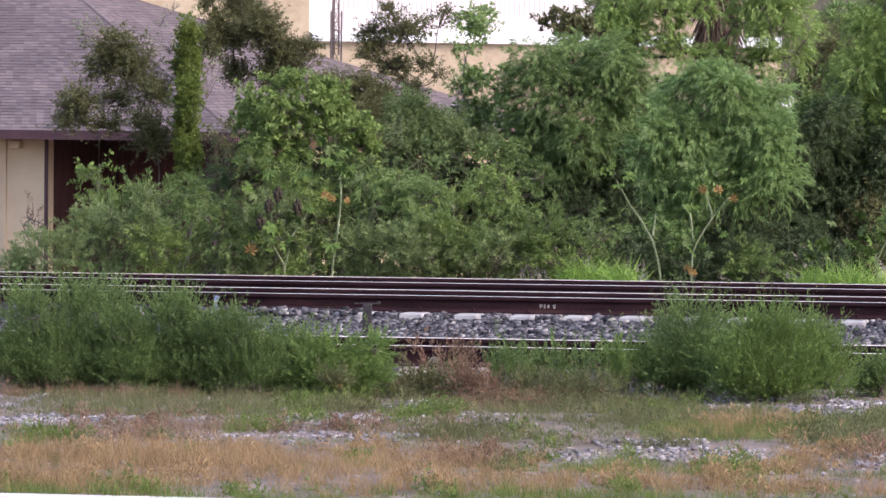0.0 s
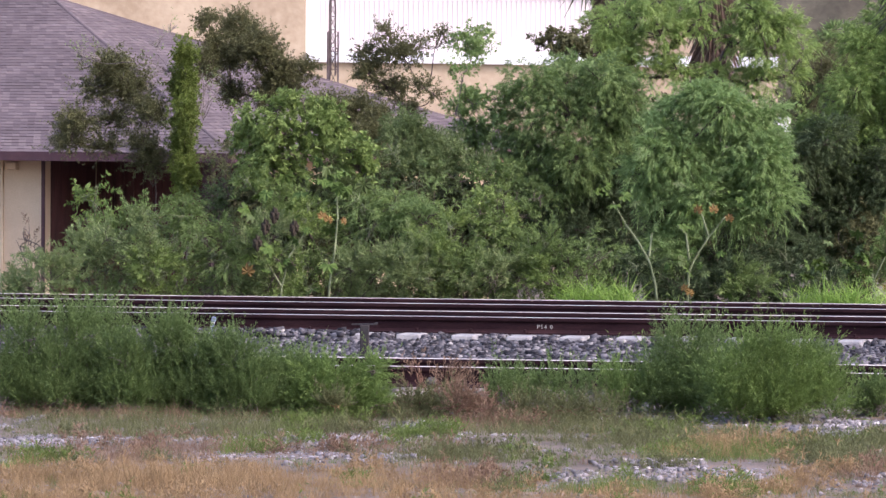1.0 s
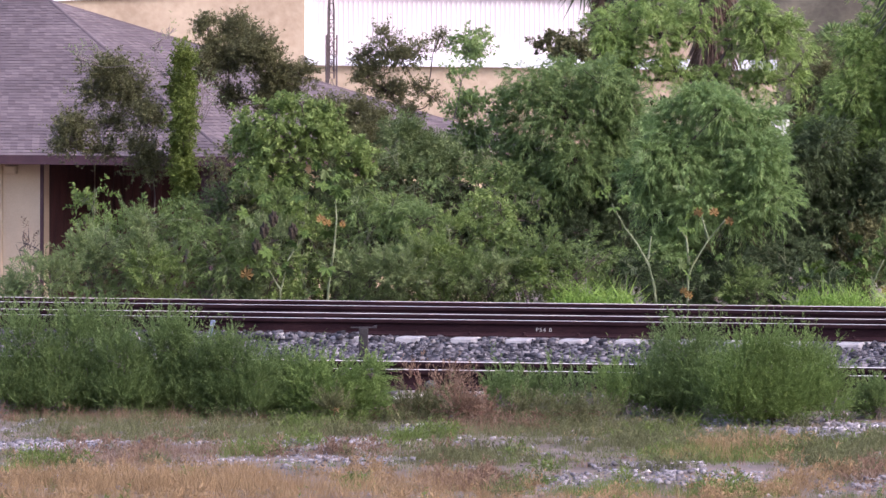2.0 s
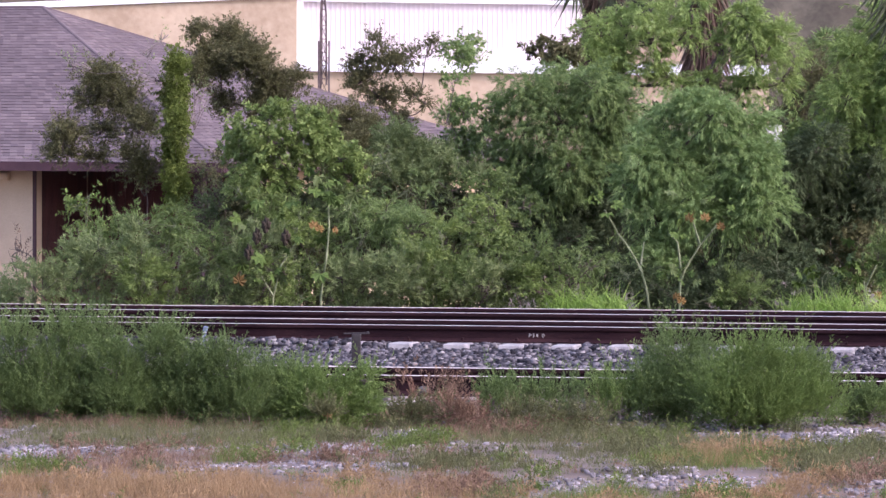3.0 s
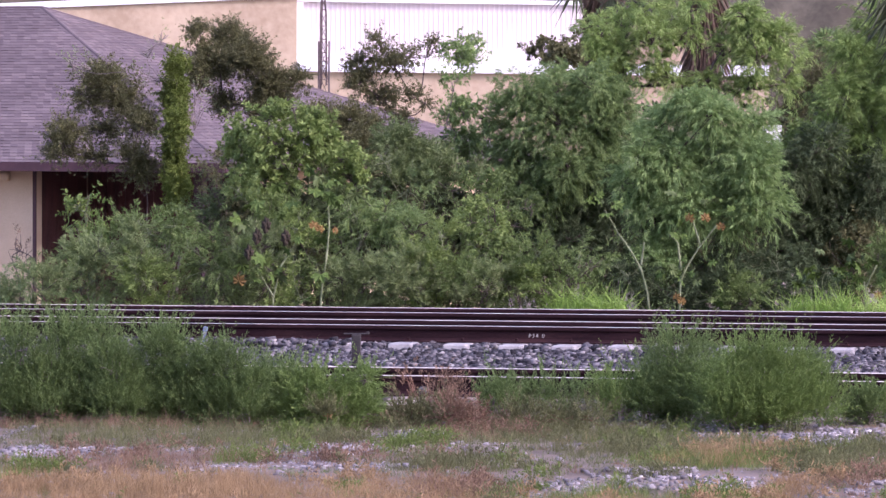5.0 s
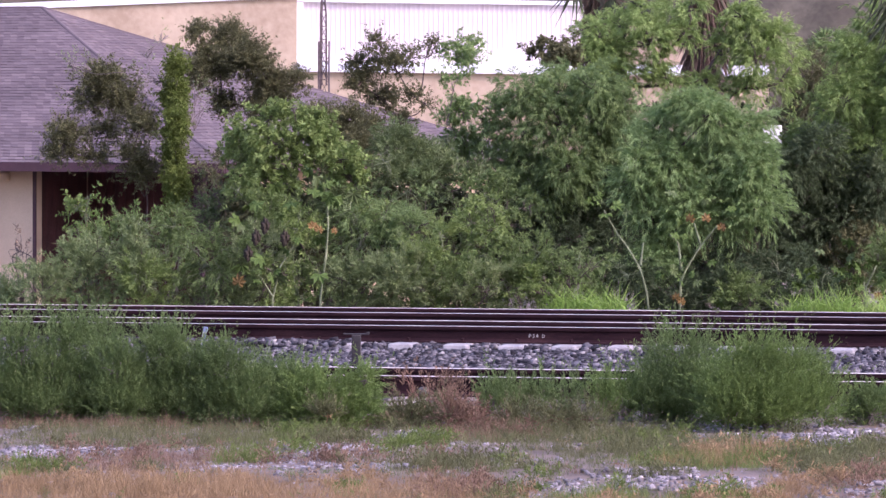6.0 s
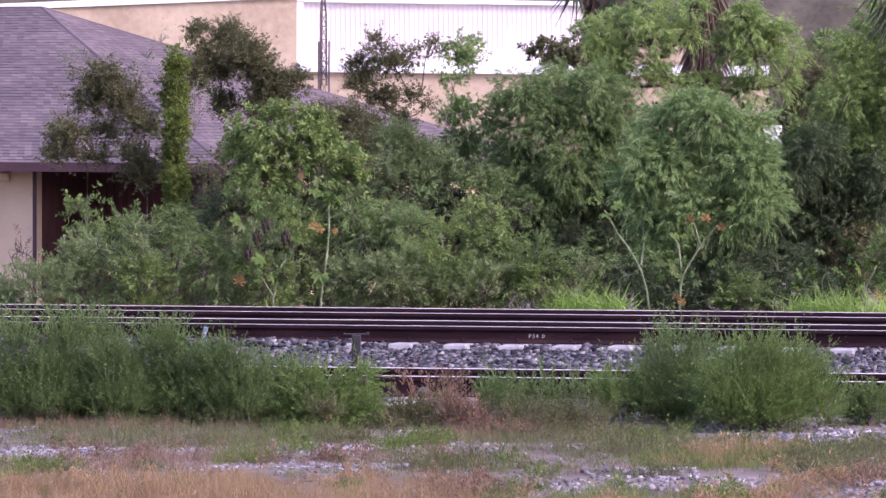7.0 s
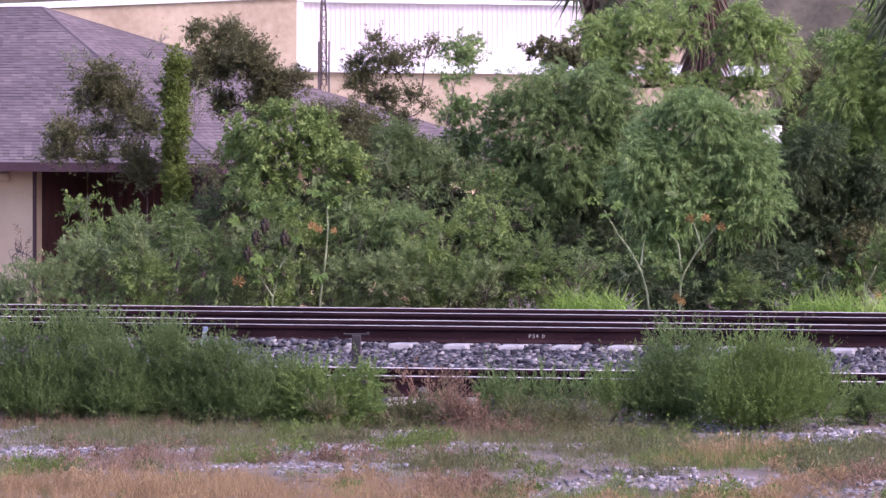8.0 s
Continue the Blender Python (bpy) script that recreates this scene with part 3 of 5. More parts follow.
def shingle_material():
    m, t, b = nodes_of("roof_shingle")
    g = t.nodes.new("ShaderNodeNewGeometry")
    co = t.nodes.new("ShaderNodeTexCoord")
    n = t.nodes.new("ShaderNodeTexNoise")
    n.inputs["Scale"].default_value, n.inputs["Detail"].default_value = 0.9, 5
    t.links.new(co.outputs["Object"], n.inputs["Vector"])
    ad = t.nodes.new("ShaderNodeMath")
    ad.operation = "MULTIPLY_ADD"
    ad.inputs[1].default_value = 0.42
    t.links.new(g.outputs["Random Per Island"], ad.inputs[0])
    t.links.new(n.outputs["Fac"], ad.inputs[2])
    r = ramp(t, [(0.35, (0.070, 0.053, 0.058)), (0.7, (0.108, 0.083, 0.089)), (1.0, (0.160, 0.125, 0.131))])
    t.links.new(ad.outputs[0], r.inputs["Fac"])
    t.links.new(r.outputs["Color"], b.inputs["Base Color"])
    b.inputs["Roughness"].default_value = 0.95
    M["roof_shingle"] = m


shingle_material()


def build_house():
    h = tagged(new("house"), "low cream house with grey shingled hip roof", "house")
    half = DEEP / 2
    c = {k: at_house(*v) for k, v in {"n": (0, 0, EAVE), "f": (0, DEEP, EAVE), "nl": (LONG, 0, EAVE), "fl": (LONG, DEEP, EAVE), "r": (half, half, RIDGE), "rl": (LONG - half, half, RIDGE)}.items()}
    roof = tagged(new("roof"), "weathered grey asphalt shingle hip roof")
    roof.parent = h
    roof_plane("roof_slope", c["nl"], c["n"], c["r"], c["rl"], roof, "", 54)
    roof_plane("roof_slope", c["n"], c["f"], c["r"], c["r"], roof, "", 54)
    roof_plane("roof_slope", c["f"], c["fl"], c["rl"], c["r"], roof, "", 12)
    roof_plane("roof_slope", c["fl"], c["nl"], c["rl"], c["rl"], roof, "", 12)
    caps = [(c["r"], c["n"]), (c["r"], c["f"]), (c["r"], c["rl"])]
    for a, b in caps:
        a, b = np.array(a), np.array(b)
        up = np.array((0, 0, -0.012))
        part("ridge_cap", tubes("ridge_cap", [(np.linspace(a + up, b + up, 12), [0.034] * 12)], M["roof_shingle"], 8), roof)
    prism("fascia", slab(-0.02, LONG, -0.03, 0.02), EAVE - 0.115, EAVE + 0.015, M["brown_trim"], h, "dark brown eave board")
    prism("fascia", slab(-0.03, 0.02, 0.02, DEEP), EAVE - 0.115, EAVE + 0.015, M["brown_trim"], h, "dark brown eave board")
    prism("soffit", slab(0.02, LONG, 0.02, DEEP), EAVE - 0.10, EAVE - 0.06, M["soffit"], h, "dark boarded soffit")
    top = EAVE - 0.10
    prism("wall", slab(3.24, LONG - 0.6, 0.6, 0.8), FLOOR, top, M["cream"], h, "cream painted stucco wall")
    prism("porch_wall", slab(3.24, 3.4, 0.8, 2.2), FLOOR, top, M["brown_board"], h, "dark brown porch wall")
    prism("wall", slab(0.6, 0.8, 2.2, DEEP - 0.6), FLOOR, top, M["cream"], h, "cream painted stucco wall")
    prism("wall", slab(0.8, LONG - 0.6, DEEP - 0.8, DEEP - 0.6), FLOOR, top, M["cream"], h, "cream painted stucco wall")
    prism("corner_trim", slab(3.22, 3.27, 0.575, 0.6), FLOOR, top, M["brown_trim"], h, "brown corner strip")
    prism("pilaster", slab(3.88, 3.93, 0.56, 0.6), FLOOR, top, M["cream"], h)
    n = 16
    for i in range(n):
        l0 = 0.8 + i * (2.44 / n)
        prism("board", slab(l0, l0 + 2.44 / n - 0.012, 2.2 + 0.01 * (i % 2), 2.26), FLOOR, top, M["brown_board"], h)
    prism("porch_floor", slab(0.6, 3.24, 0.5, 2.2), FLOOR, FLOOR + 0.12, M["concrete_tie"], h)
    prism("porch_post", slab(0.62, 0.76, 0.62, 0.76), FLOOR + 0.12, top, M["brown_trim"], h, "brown porch post")
    bm = bmesh.new()
    box(bm, -0.09, 0.09, -0.05, 0.05, -0.06, 0.06)
    lamp = part("wall_box", bm_mesh("wall_box", bm, M["cream"], 0.015), h, "small cream wall fixture under the eave")
    lamp.location = at_house(3.72, 0.55, top - 0.10)
    lamp.rotation_euler.z = -LEAN


build_house()


# ---- hall behind ----
def wall_strip(name, x0, x1, y, z0a, z1a, z0b, z1b, thick, mat, parent, label=""):
    """An upright wall facing the road, its foot and head lines sloping from a to b."""
    v = [(x0, y, z0a), (x1, y, z0b), (x1, y, z1b), (x0, y, z1a)]
    bm = bmesh.new()
    vs = [bm.verts.new(p) for p in v] + [bm.verts.new((p[0], p[1] + thick, p[2])) for p in v]
    for f in ((0, 1, 2, 3), (7, 6, 5, 4), (0, 4, 5, 1), (1, 5, 6, 2), (2, 6, 7, 3), (3, 7, 4, 0)):
        bm.faces.new([vs[i] for i in f])
    return part(name, bm_mesh(name, bm, mat), parent, label)


def build_hall():
    h = tagged(new("warehouse"), "beige stucco warehouse with white ribbed metal wall", "building")
    y = 105.0
    h.location = (0, y, 0)
    wall_strip("wall", -9.5, -2.84, 0, -0.45, 4.62, -0.45, 4.91, 0.25, M["stucco"], h, "stained beige stucco wall")
    wall_strip("wall_cap", -9.6, -2.78, -0.06, 4.63, 4.75, 4.92, 5.04, 0.36, M["white_trim"], h, "white metal eave trim")
    wall_strip("wall", -2.836, 6.3, 0.02, -0.45, 3.48, -0.45, 3.40, 0.25, M["stucco"], h, "stained beige stucco wall")
    wall_strip("ledge", -2.82, 6.3, -0.08, 3.49, 3.68, 3.41, 3.62, 0.5, M["white_trim"], h, "white metal ledge")
    xs, pts = np.arange(-2.8, 2.9, 0.095), []
    for x in xs:
        pts += [(x, 0.0), (x + 0.04, 0.0), (x + 0.052, -0.012), (x + 0.075, -0.012), (x + 0.088, 0.0)]
    verts = [(qx, 0.3 + qy, z) for z in (3.55, 4.84) for qx, qy in pts]
    n = len(pts)
    part("metal_cladding", mesh_of("metal_cladding", verts, [(i, i + 1, n + i + 1, n + i) for i in range(n - 1)], M["white_metal"]), h, "white ribbed metal cladding")
    wall_strip("backing", -2.8, 3.0, 0.36, 3.5, 4.83, 3.5, 4.83, 0.1, M["white_metal"], h)
    wall_strip("corner_trim", -2.84, -2.72, 0.2, 3.6, 4.86, 3.6, 4.86, 0.1, M["white_trim"], h)
    wall_strip("roof_trim", -2.84, 3.0, 0.2, 4.845, 4.93, 4.78, 4.86, 0.3, M["white_trim"], h, "white roof edge trim")
    wall_strip("wall", -9.5, 6.3, 14, -0.45, 4.6, -0.45, 4.6, 0.25, M["stucco"], h)
    wall_strip("roof", -9.5, 3.0, 0.5, 4.58, 4.6, 4.58, 4.6, 13.4, M["white_metal"], h)


build_hall()


def build_mast():
    m = tagged(new("lattice_mast"), "slender rusty lattice antenna mast behind the house", "antenna mast")
    x, y = -2.0, 90.0
    m.location = (x, y, -0.45)
    def section(z0, z1, r0, r1, step, name):
        lines, legs = [], []
        for k in range(3):
            a = math.radians(90 + 120 * k + 20)
            legs.append((math.cos(a), math.sin(a)))
        for i, (cx, cy) in enumerate(legs):
            part("mast_leg", tubes("mast_leg", [([(cx * r0, cy * r0, z0), (cx * r1, cy * r1, z1)], [0.016, 0.016])], M["galvanised"], 6), m)
        z = z0 + 0.1
        while z < z1 - 0.05:
            f = (z - z0) / (z1 - z0)
            r = r0 + (r1 - r0) * f
            for i in range(3):
                a, b = legs[i], legs[(i + 1) % 3]
                lines.append(([(a[0] * r, a[1] * r, z), (b[0] * r, b[1] * r, z)], [0.009, 0.009]))
                lines.append(([(a[0] * r, a[1] * r, z), (b[0] * r, b[1] * r, z + step)], [0.006, 0.006]))
            z += step
        part(name, tubes(name, lines, M["galvanised"], 5), m)
    section(0, 4.33, 0.105, 0.105, 0.30, "bracing")
    section(3.6, 4.75, 0.062, 0.058, 0.22, "upper_bracing")
    section(4.75, 5.25, 0.058, 0.012, 0.2, "tip_bracing")


build_mast()

# ---- trees behind the tracks ----
FOOT = -0.42
DARK, MID, BRIGHT, FEATHER, DUSK = M["dark_leaf"], M["mid_leaf"], M["bright_leaf"], M["feather_leaf"], M["dusk_feather"]
plant("broadleaf_tree", "small dark-leaved tree against the shingled roof", "tree", (-3.74, 71.0, FOOT),
      [(-4.46, 71.00, 3.14, 0.29, 0.26, 0.17), (-4.20, 71.30, 2.84, 0.26, 0.28, 0.25), (-3.96, 70.75, 2.52, 0.23, 0.23, 0.19), (-4.63, 71.15, 2.89, 0.22, 0.22, 0.17), (-4.94, 70.90, 2.35, 0.23, 0.24, 0.22), (-5.03, 71.00, 2.15, 0.17, 0.16, 0.12), (-4.48, 71.30, 2.43, 0.25, 0.19, 0.11), (-4.04, 70.75, 2.11, 0.24, 0.21, 0.13), (-4.55, 71.15, 2.11, 0.12, 0.13, 0.10), (-3.93, 70.90, 1.91, 0.22, 0.22, 0.17)], "small", DARK, M["bark"], 1250, 0.03, 4, 11, sticks=70, gaps=0.45)
plant("vine_clad_trunk", "dead trunk wrapped in yellowish green vines", "tree", (-3.47, 70.5, FOOT),
      [(-3.47, 70.50, 3.30, 0.11, 0.17, 0.19), (-3.51, 70.80, 2.92, 0.15, 0.22, 0.26), (-3.45, 70.25, 2.52, 0.15, 0.25, 0.29), (-3.49, 70.65, 2.11, 0.14, 0.24, 0.29), (-3.46, 70.40, 1.71, 0.13, 0.24, 0.29)], "small", M["vine_leaf"], M["grey_bark"], 1300, 0.05, 1, 12, length=0.09, gaps=0.1, up=0.1)
plant("bare_shrub", "leafless grey twigs beside the vine-clad trunk", "shrub", (-3.57, 70.8, FOOT),
      [(-3.85, 70.80, 3.51, 0.13, 0.17, 0.18), (-3.70, 71.10, 3.63, 0.12, 0.15, 0.16), (-3.84, 70.55, 3.14, 0.16, 0.21, 0.22), (-3.21, 70.95, 2.92, 0.18, 0.22, 0.22), (-4.83, 70.70, 3.29, 0.13, 0.17, 0.18)], "small", M["grey_leaf"], M["grey_bark"], 40, 0.014, 9, 13, leaves=4, sticks=30)
plant("broadleaf_tree", "dense dark-leaved tree beside the house roof", "tree", (-2.84, 73.0, FOOT),
      [(-3.28, 73.00, 3.75, 0.09, 0.13, 0.09), (-2.89, 73.30, 3.68, 0.24, 0.22, 0.16), (-2.62, 72.75, 3.38, 0.32, 0.30, 0.24), (-3.09, 73.15, 3.33, 0.23, 0.21, 0.16), (-2.29, 72.90, 3.08, 0.25, 0.24, 0.18), (-1.96, 73.00, 3.14, 0.14, 0.13, 0.08), (-2.34, 73.30, 2.91, 0.27, 0.23, 0.16), (-3.29, 72.75, 3.19, 0.12, 0.16, 0.18), (-2.97, 73.15, 2.81, 0.17, 0.15, 0.11), (-2.42, 72.90, 2.74, 0.23, 0.19, 0.12), (-3.19, 73.00, 3.48, 0.16, 0.14, 0.09)], "small", DARK, M["bark"], 1800, 0.05, 4, 14, sticks=50, gaps=0.6)
plant("broadleaf_tree", "bright green leafy shrub tree behind the tracks", "tree", (-1.85, 68.4, FOOT),
      [(-2.31, 68.40, 2.49, 0.29, 0.24, 0.14), (-2.54, 68.70, 2.30, 0.11, 0.15, 0.15), (-2.11, 68.15, 2.30, 0.22, 0.20, 0.15), (-1.67, 68.55, 2.52, 0.17, 0.15, 0.11), (-1.89, 68.30, 2.74, 0.07, 0.11, 0.06), (-2.15, 68.40, 2.65, 0.15, 0.11, 0.06), (-1.52, 68.70, 2.21, 0.20, 0.18, 0.12), (-1.29, 68.15, 2.11, 0.12, 0.11, 0.07), (-1.07, 68.55, 2.06, 0.05, 0.11, 0.04), (-1.76, 68.30, 2.37, 0.16, 0.15, 0.11), (-1.19, 68.40, 1.88, 0.10, 0.11, 0.11), (-0.86, 68.70, 1.47, 0.09, 0.12, 0.13), (-1.98, 68.15, 2.06, 0.29, 0.23, 0.12), (-2.41, 68.55, 2.06, 0.19, 0.17, 0.11), (-2.23, 68.30, 1.77, 0.26, 0.22, 0.13)], "big", BRIGHT, M["bark"], 700, 0.04, 4, 15, sticks=60, gaps=0.9, root=(0.5, 1.25))
plant("broadleaf_tree", "thin spreading tree with open dark crown", "tree", (-0.71, 74.0, FOOT),
      [(-0.89, 74.00, 3.64, 0.13, 0.14, 0.12), (-0.43, 74.30, 3.47, 0.18, 0.14, 0.08), (-0.17, 73.75, 3.61, 0.08, 0.13, 0.08), (-1.10, 74.15, 3.31, 0.29, 0.21, 0.09), (-0.68, 73.90, 3.35, 0.22, 0.18, 0.11), (-1.14, 74.00, 3.10, 0.19, 0.17, 0.11), (-0.85, 74.30, 2.89, 0.23, 0.21, 0.15), (-0.38, 73.75, 2.93, 0.09, 0.13, 0.07), (-0.59, 74.15, 2.60, 0.15, 0.15, 0.12), (-0.24, 73.90, 2.81, 0.04, 0.13, 0.04)], "small", DARK, M["bark"], 600, 0.035, 6, 16, sticks=120, gaps=0.7)
plant("broadleaf_tree", "shaded bushy tree below the roof edge", "tree", (-1.28, 70.5, FOOT),
      [(-1.63, 70.50, 2.57, 0.20, 0.21, 0.19), (-1.36, 70.80, 2.41, 0.27, 0.27, 0.23), (-1.05, 70.25, 2.22, 0.23, 0.25, 0.23), (-1.22, 70.65, 2.64, 0.15, 0.15, 0.12), (-1.35, 70.40, 1.97, 0.26, 0.25, 0.20), (-0.95, 70.50, 2.52, 0.12, 0.14, 0.13)], "small", DARK, M["bark"], 1100, 0.04, 4, 17, sticks=40)
plant("broadleaf_tree", "olive leafy tree in the middle of the thicket", "tree", (-0.46, 69.5, FOOT),
      [(-0.61, 69.50, 2.25, 0.23, 0.23, 0.19), (-0.31, 69.80, 2.05, 0.21, 0.22, 0.19), (-0.68, 69.25, 1.91, 0.22, 0.21, 0.16), (-0.39, 69.65, 1.76, 0.25, 0.23, 0.17), (-0.10, 69.40, 1.90, 0.14, 0.20, 0.22)], "lance", M["olive_leaf"], M["bark"], 520, 0.04, 4, 117, sticks=30)
plant("sapling", "slim sapling with a loose leafy head", "tree", (0.13, 70.5, FOOT),
      [(0.24, 70.50, 3.41, 0.18, 0.18, 0.13), (0.40, 70.80, 3.53, 0.08, 0.13, 0.09), (0.16, 70.25, 3.10, 0.10, 0.13, 0.10), (0.28, 70.65, 2.66, 0.26, 0.23, 0.15), (0.60, 70.40, 2.76, 0.12, 0.13, 0.10), (0.04, 70.50, 2.56, 0.13, 0.14, 0.12), (0.24, 70.80, 2.29, 0.26, 0.24, 0.18), (0.64, 70.25, 2.42, 0.15, 0.18, 0.17), (0.49, 70.65, 2.15, 0.24, 0.23, 0.18)], "broad", DUSK, M["grey_bark"], 520, 0.03, 4, 18, sticks=60, gaps=0.9)
plant("broadleaf_tree", "small dark bush before the white ledge", "tree", (1.51, 72.0, FOOT),
      [(1.34, 72.00, 3.45, 0.14, 0.13, 0.09), (1.61, 72.30, 3.49, 0.12, 0.12, 0.10), (1.50, 71.75, 3.33, 0.19, 0.15, 0.08)], "big", DARK, M["bark"], 110, 0.03, 3, 118, sticks=12)
willow_dark = plant("feathery_tree", "tall drooping feathery-leaved tree", "tree", (1.72, 70.0, FOOT),
      [(1.10, 70.00, 2.96, 0.31, 0.29, 0.22), (1.51, 70.30, 3.07, 0.34, 0.30, 0.19), (1.93, 69.75, 3.06, 0.37, 0.34, 0.24), (0.99, 70.15, 2.52, 0.25, 0.31, 0.31), (1.46, 69.90, 2.55, 0.40, 0.41, 0.35), (2.01, 70.00, 2.59, 0.42, 0.42, 0.35), (1.11, 70.30, 2.04, 0.31, 0.34, 0.30), (1.61, 69.75, 1.97, 0.41, 0.42, 0.35), (2.09, 70.15, 2.04, 0.34, 0.37, 0.35), (2.27, 69.90, 2.74, 0.24, 0.28, 0.28), (1.28, 70.00, 1.64, 0.34, 0.34, 0.26)], "feather", DUSK, M["bark"], 1500, 0.06, 4, 19, sticks=40)
# low boughs round the drooping tree, their shade given by darker leaves
plant("feathery_tree", "lower feathery boughs, shade put in the leaf colour", "tree", (2.02, 70.2, FOOT),
      [(1.32, 70.20, 1.42, 0.43, 0.41, 0.31), (1.88, 70.50, 1.41, 0.40, 0.42, 0.36), (1.65, 69.95, 1.06, 0.47, 0.41, 0.28), (2.21, 70.35, 1.60, 0.29, 0.42, 0.48), (2.24, 70.10, 1.02, 0.31, 0.35, 0.31)], "feather", M["feather_shade_tint"], M["bark"], 800, 0.06, 4, 24, sticks=20)
willow_top = plant("feathery_tree", "tall yellow-green feathery tree rising behind", "tree", (3.24, 73.0, FOOT),
      [(2.10, 73.00, 3.75, 0.31, 0.31, 0.25), (2.49, 73.30, 3.92, 0.31, 0.30, 0.23), (2.77, 72.75, 3.69, 0.30, 0.30, 0.25), (2.33, 73.15, 3.48, 0.34, 0.28, 0.17), (1.94, 72.90, 3.46, 0.19, 0.19, 0.14), (2.71, 73.00, 4.07, 0.26, 0.24, 0.17), (3.10, 73.30, 4.01, 0.22, 0.23, 0.22), (3.27, 72.75, 3.80, 0.14, 0.17, 0.14), (3.82, 73.15, 3.61, 0.28, 0.25, 0.18), (4.15, 72.90, 3.85, 0.31, 0.30, 0.23), (4.50, 73.00, 3.69, 0.26, 0.28, 0.23), (4.70, 73.30, 3.48, 0.17, 0.22, 0.23), (4.21, 72.75, 3.43, 0.26, 0.22, 0.12), (4.58, 73.15, 3.10, 0.16, 0.19, 0.19), (4.00, 72.90, 4.03, 0.20, 0.20, 0.17), (2.90, 73.00, 3.40, 0.20, 0.17, 0.11), (3.94, 73.30, 2.97, 0.23, 0.20, 0.16), (3.34, 72.75, 4.16, 0.19, 0.16, 0.11), (2.56, 73.00, 3.29, 0.34, 0.28, 0.17), (3.05, 73.00, 3.12, 0.30, 0.24, 0.14), (3.54, 73.00, 3.08, 0.27, 0.22, 0.12), (4.15, 73.00, 3.04, 0.27, 0.24, 0.17), (2.25, 73.00, 3.23, 0.23, 0.22, 0.17)], "feather", FEATHER, M["bark"], 1500, 0.08, 4, 20, sticks=30, gaps=0.9)
willow_front = plant("feathery_tree", "bright drooping feathery tree beside the tracks", "tree", (3.18, 67.6, FOOT),
      [(3.04, 67.60, 2.78, 0.29, 0.25, 0.18), (2.73, 67.90, 2.52, 0.25, 0.26, 0.23), (3.34, 67.35, 2.67, 0.30, 0.28, 0.20), (3.78, 67.75, 2.50, 0.29, 0.28, 0.23), (2.47, 67.50, 2.12, 0.17, 0.25, 0.30), (2.86, 67.60, 2.07, 0.32, 0.36, 0.32), (3.37, 67.90, 2.10, 0.36, 0.37, 0.32), (3.83, 67.35, 2.03, 0.32, 0.36, 0.32), (2.58, 67.75, 1.57, 0.24, 0.30, 0.30), (3.07, 67.50, 1.50, 0.32, 0.34, 0.29), (3.56, 67.60, 1.43, 0.32, 0.34, 0.29), (3.97, 67.35, 1.54, 0.29, 0.30, 0.26), (2.80, 67.75, 1.01, 0.24, 0.28, 0.25), (2.65, 67.60, 0.80, 0.28, 0.28, 0.23), (2.30, 67.60, 1.85, 0.11, 0.15, 0.17)], "feather", M["fresh_feather"], M["bark"], 2200, 0.05, 4, 21, sticks=30, gaps=0.2)
tree_right = plant("feathery_tree", "large leaning feathery tree with hanging sprays", "tree", (5.40, 69.5, FOOT),
      [(5.26, 69.50, 3.42, 0.24, 0.28, 0.26), (5.56, 69.80, 3.75, 0.24, 0.34, 0.37), (5.17, 69.25, 2.92, 0.30, 0.31, 0.26), (5.56, 69.65, 2.99, 0.26, 0.36, 0.37), (5.02, 69.40, 2.47, 0.26, 0.28, 0.23), (5.47, 69.50, 2.34, 0.35, 0.35, 0.30), (4.77, 69.80, 2.85, 0.07, 0.14, 0.06), (5.89, 69.25, 3.06, 0.30, 0.61, 0.82), (4.97, 69.50, 2.05, 0.26, 0.26, 0.22), (5.40, 69.50, 1.98, 0.29, 0.28, 0.22)], "feather", FEATHER, M["bark"], 1250, 0.07, 4, 22, sticks=30, gaps=0.2)
# lower foliage at the right, shaded through its leaf colour
plant("feathery_tree", "spreading feathery tree, shade put in the leaf colour", "tree", (5.10, 69.3, FOOT),
      [(4.74, 69.30, 1.83, 0.43, 0.42, 0.35), (5.23, 69.60, 1.90, 0.40, 0.41, 0.36), (5.55, 69.05, 1.73, 0.31, 0.41, 0.43), (4.60, 69.45, 1.33, 0.40, 0.38, 0.30), (5.09, 69.20, 1.33, 0.43, 0.42, 0.32), (5.55, 69.30, 1.22, 0.32, 0.36, 0.32), (4.10, 69.60, 0.96, 0.40, 0.38, 0.30), (4.72, 69.05, 0.90, 0.43, 0.37, 0.25), (5.40, 69.45, 0.89, 0.35, 0.32, 0.24), (4.40, 68.60, 1.99, 0.29, 0.31, 0.29), (4.76, 68.60, 2.27, 0.26, 0.24, 0.19)], "feather", M["feather_shade_tint"], M["bark"], 2000, 0.06, 4, 25, sticks=20)
plant("broadleaf_tree", "round green bush between the feathery trees", "tree", (4.79, 71.0, FOOT),
      [(4.78, 71.00, 2.48, 0.16, 0.18, 0.16), (4.64, 71.30, 2.28, 0.11, 0.13, 0.11), (4.98, 70.75, 2.33, 0.13, 0.14, 0.13), (4.83, 71.15, 2.14, 0.19, 0.17, 0.13)], "big", BRIGHT, M["bark"], 190, 0.03, 3, 23)

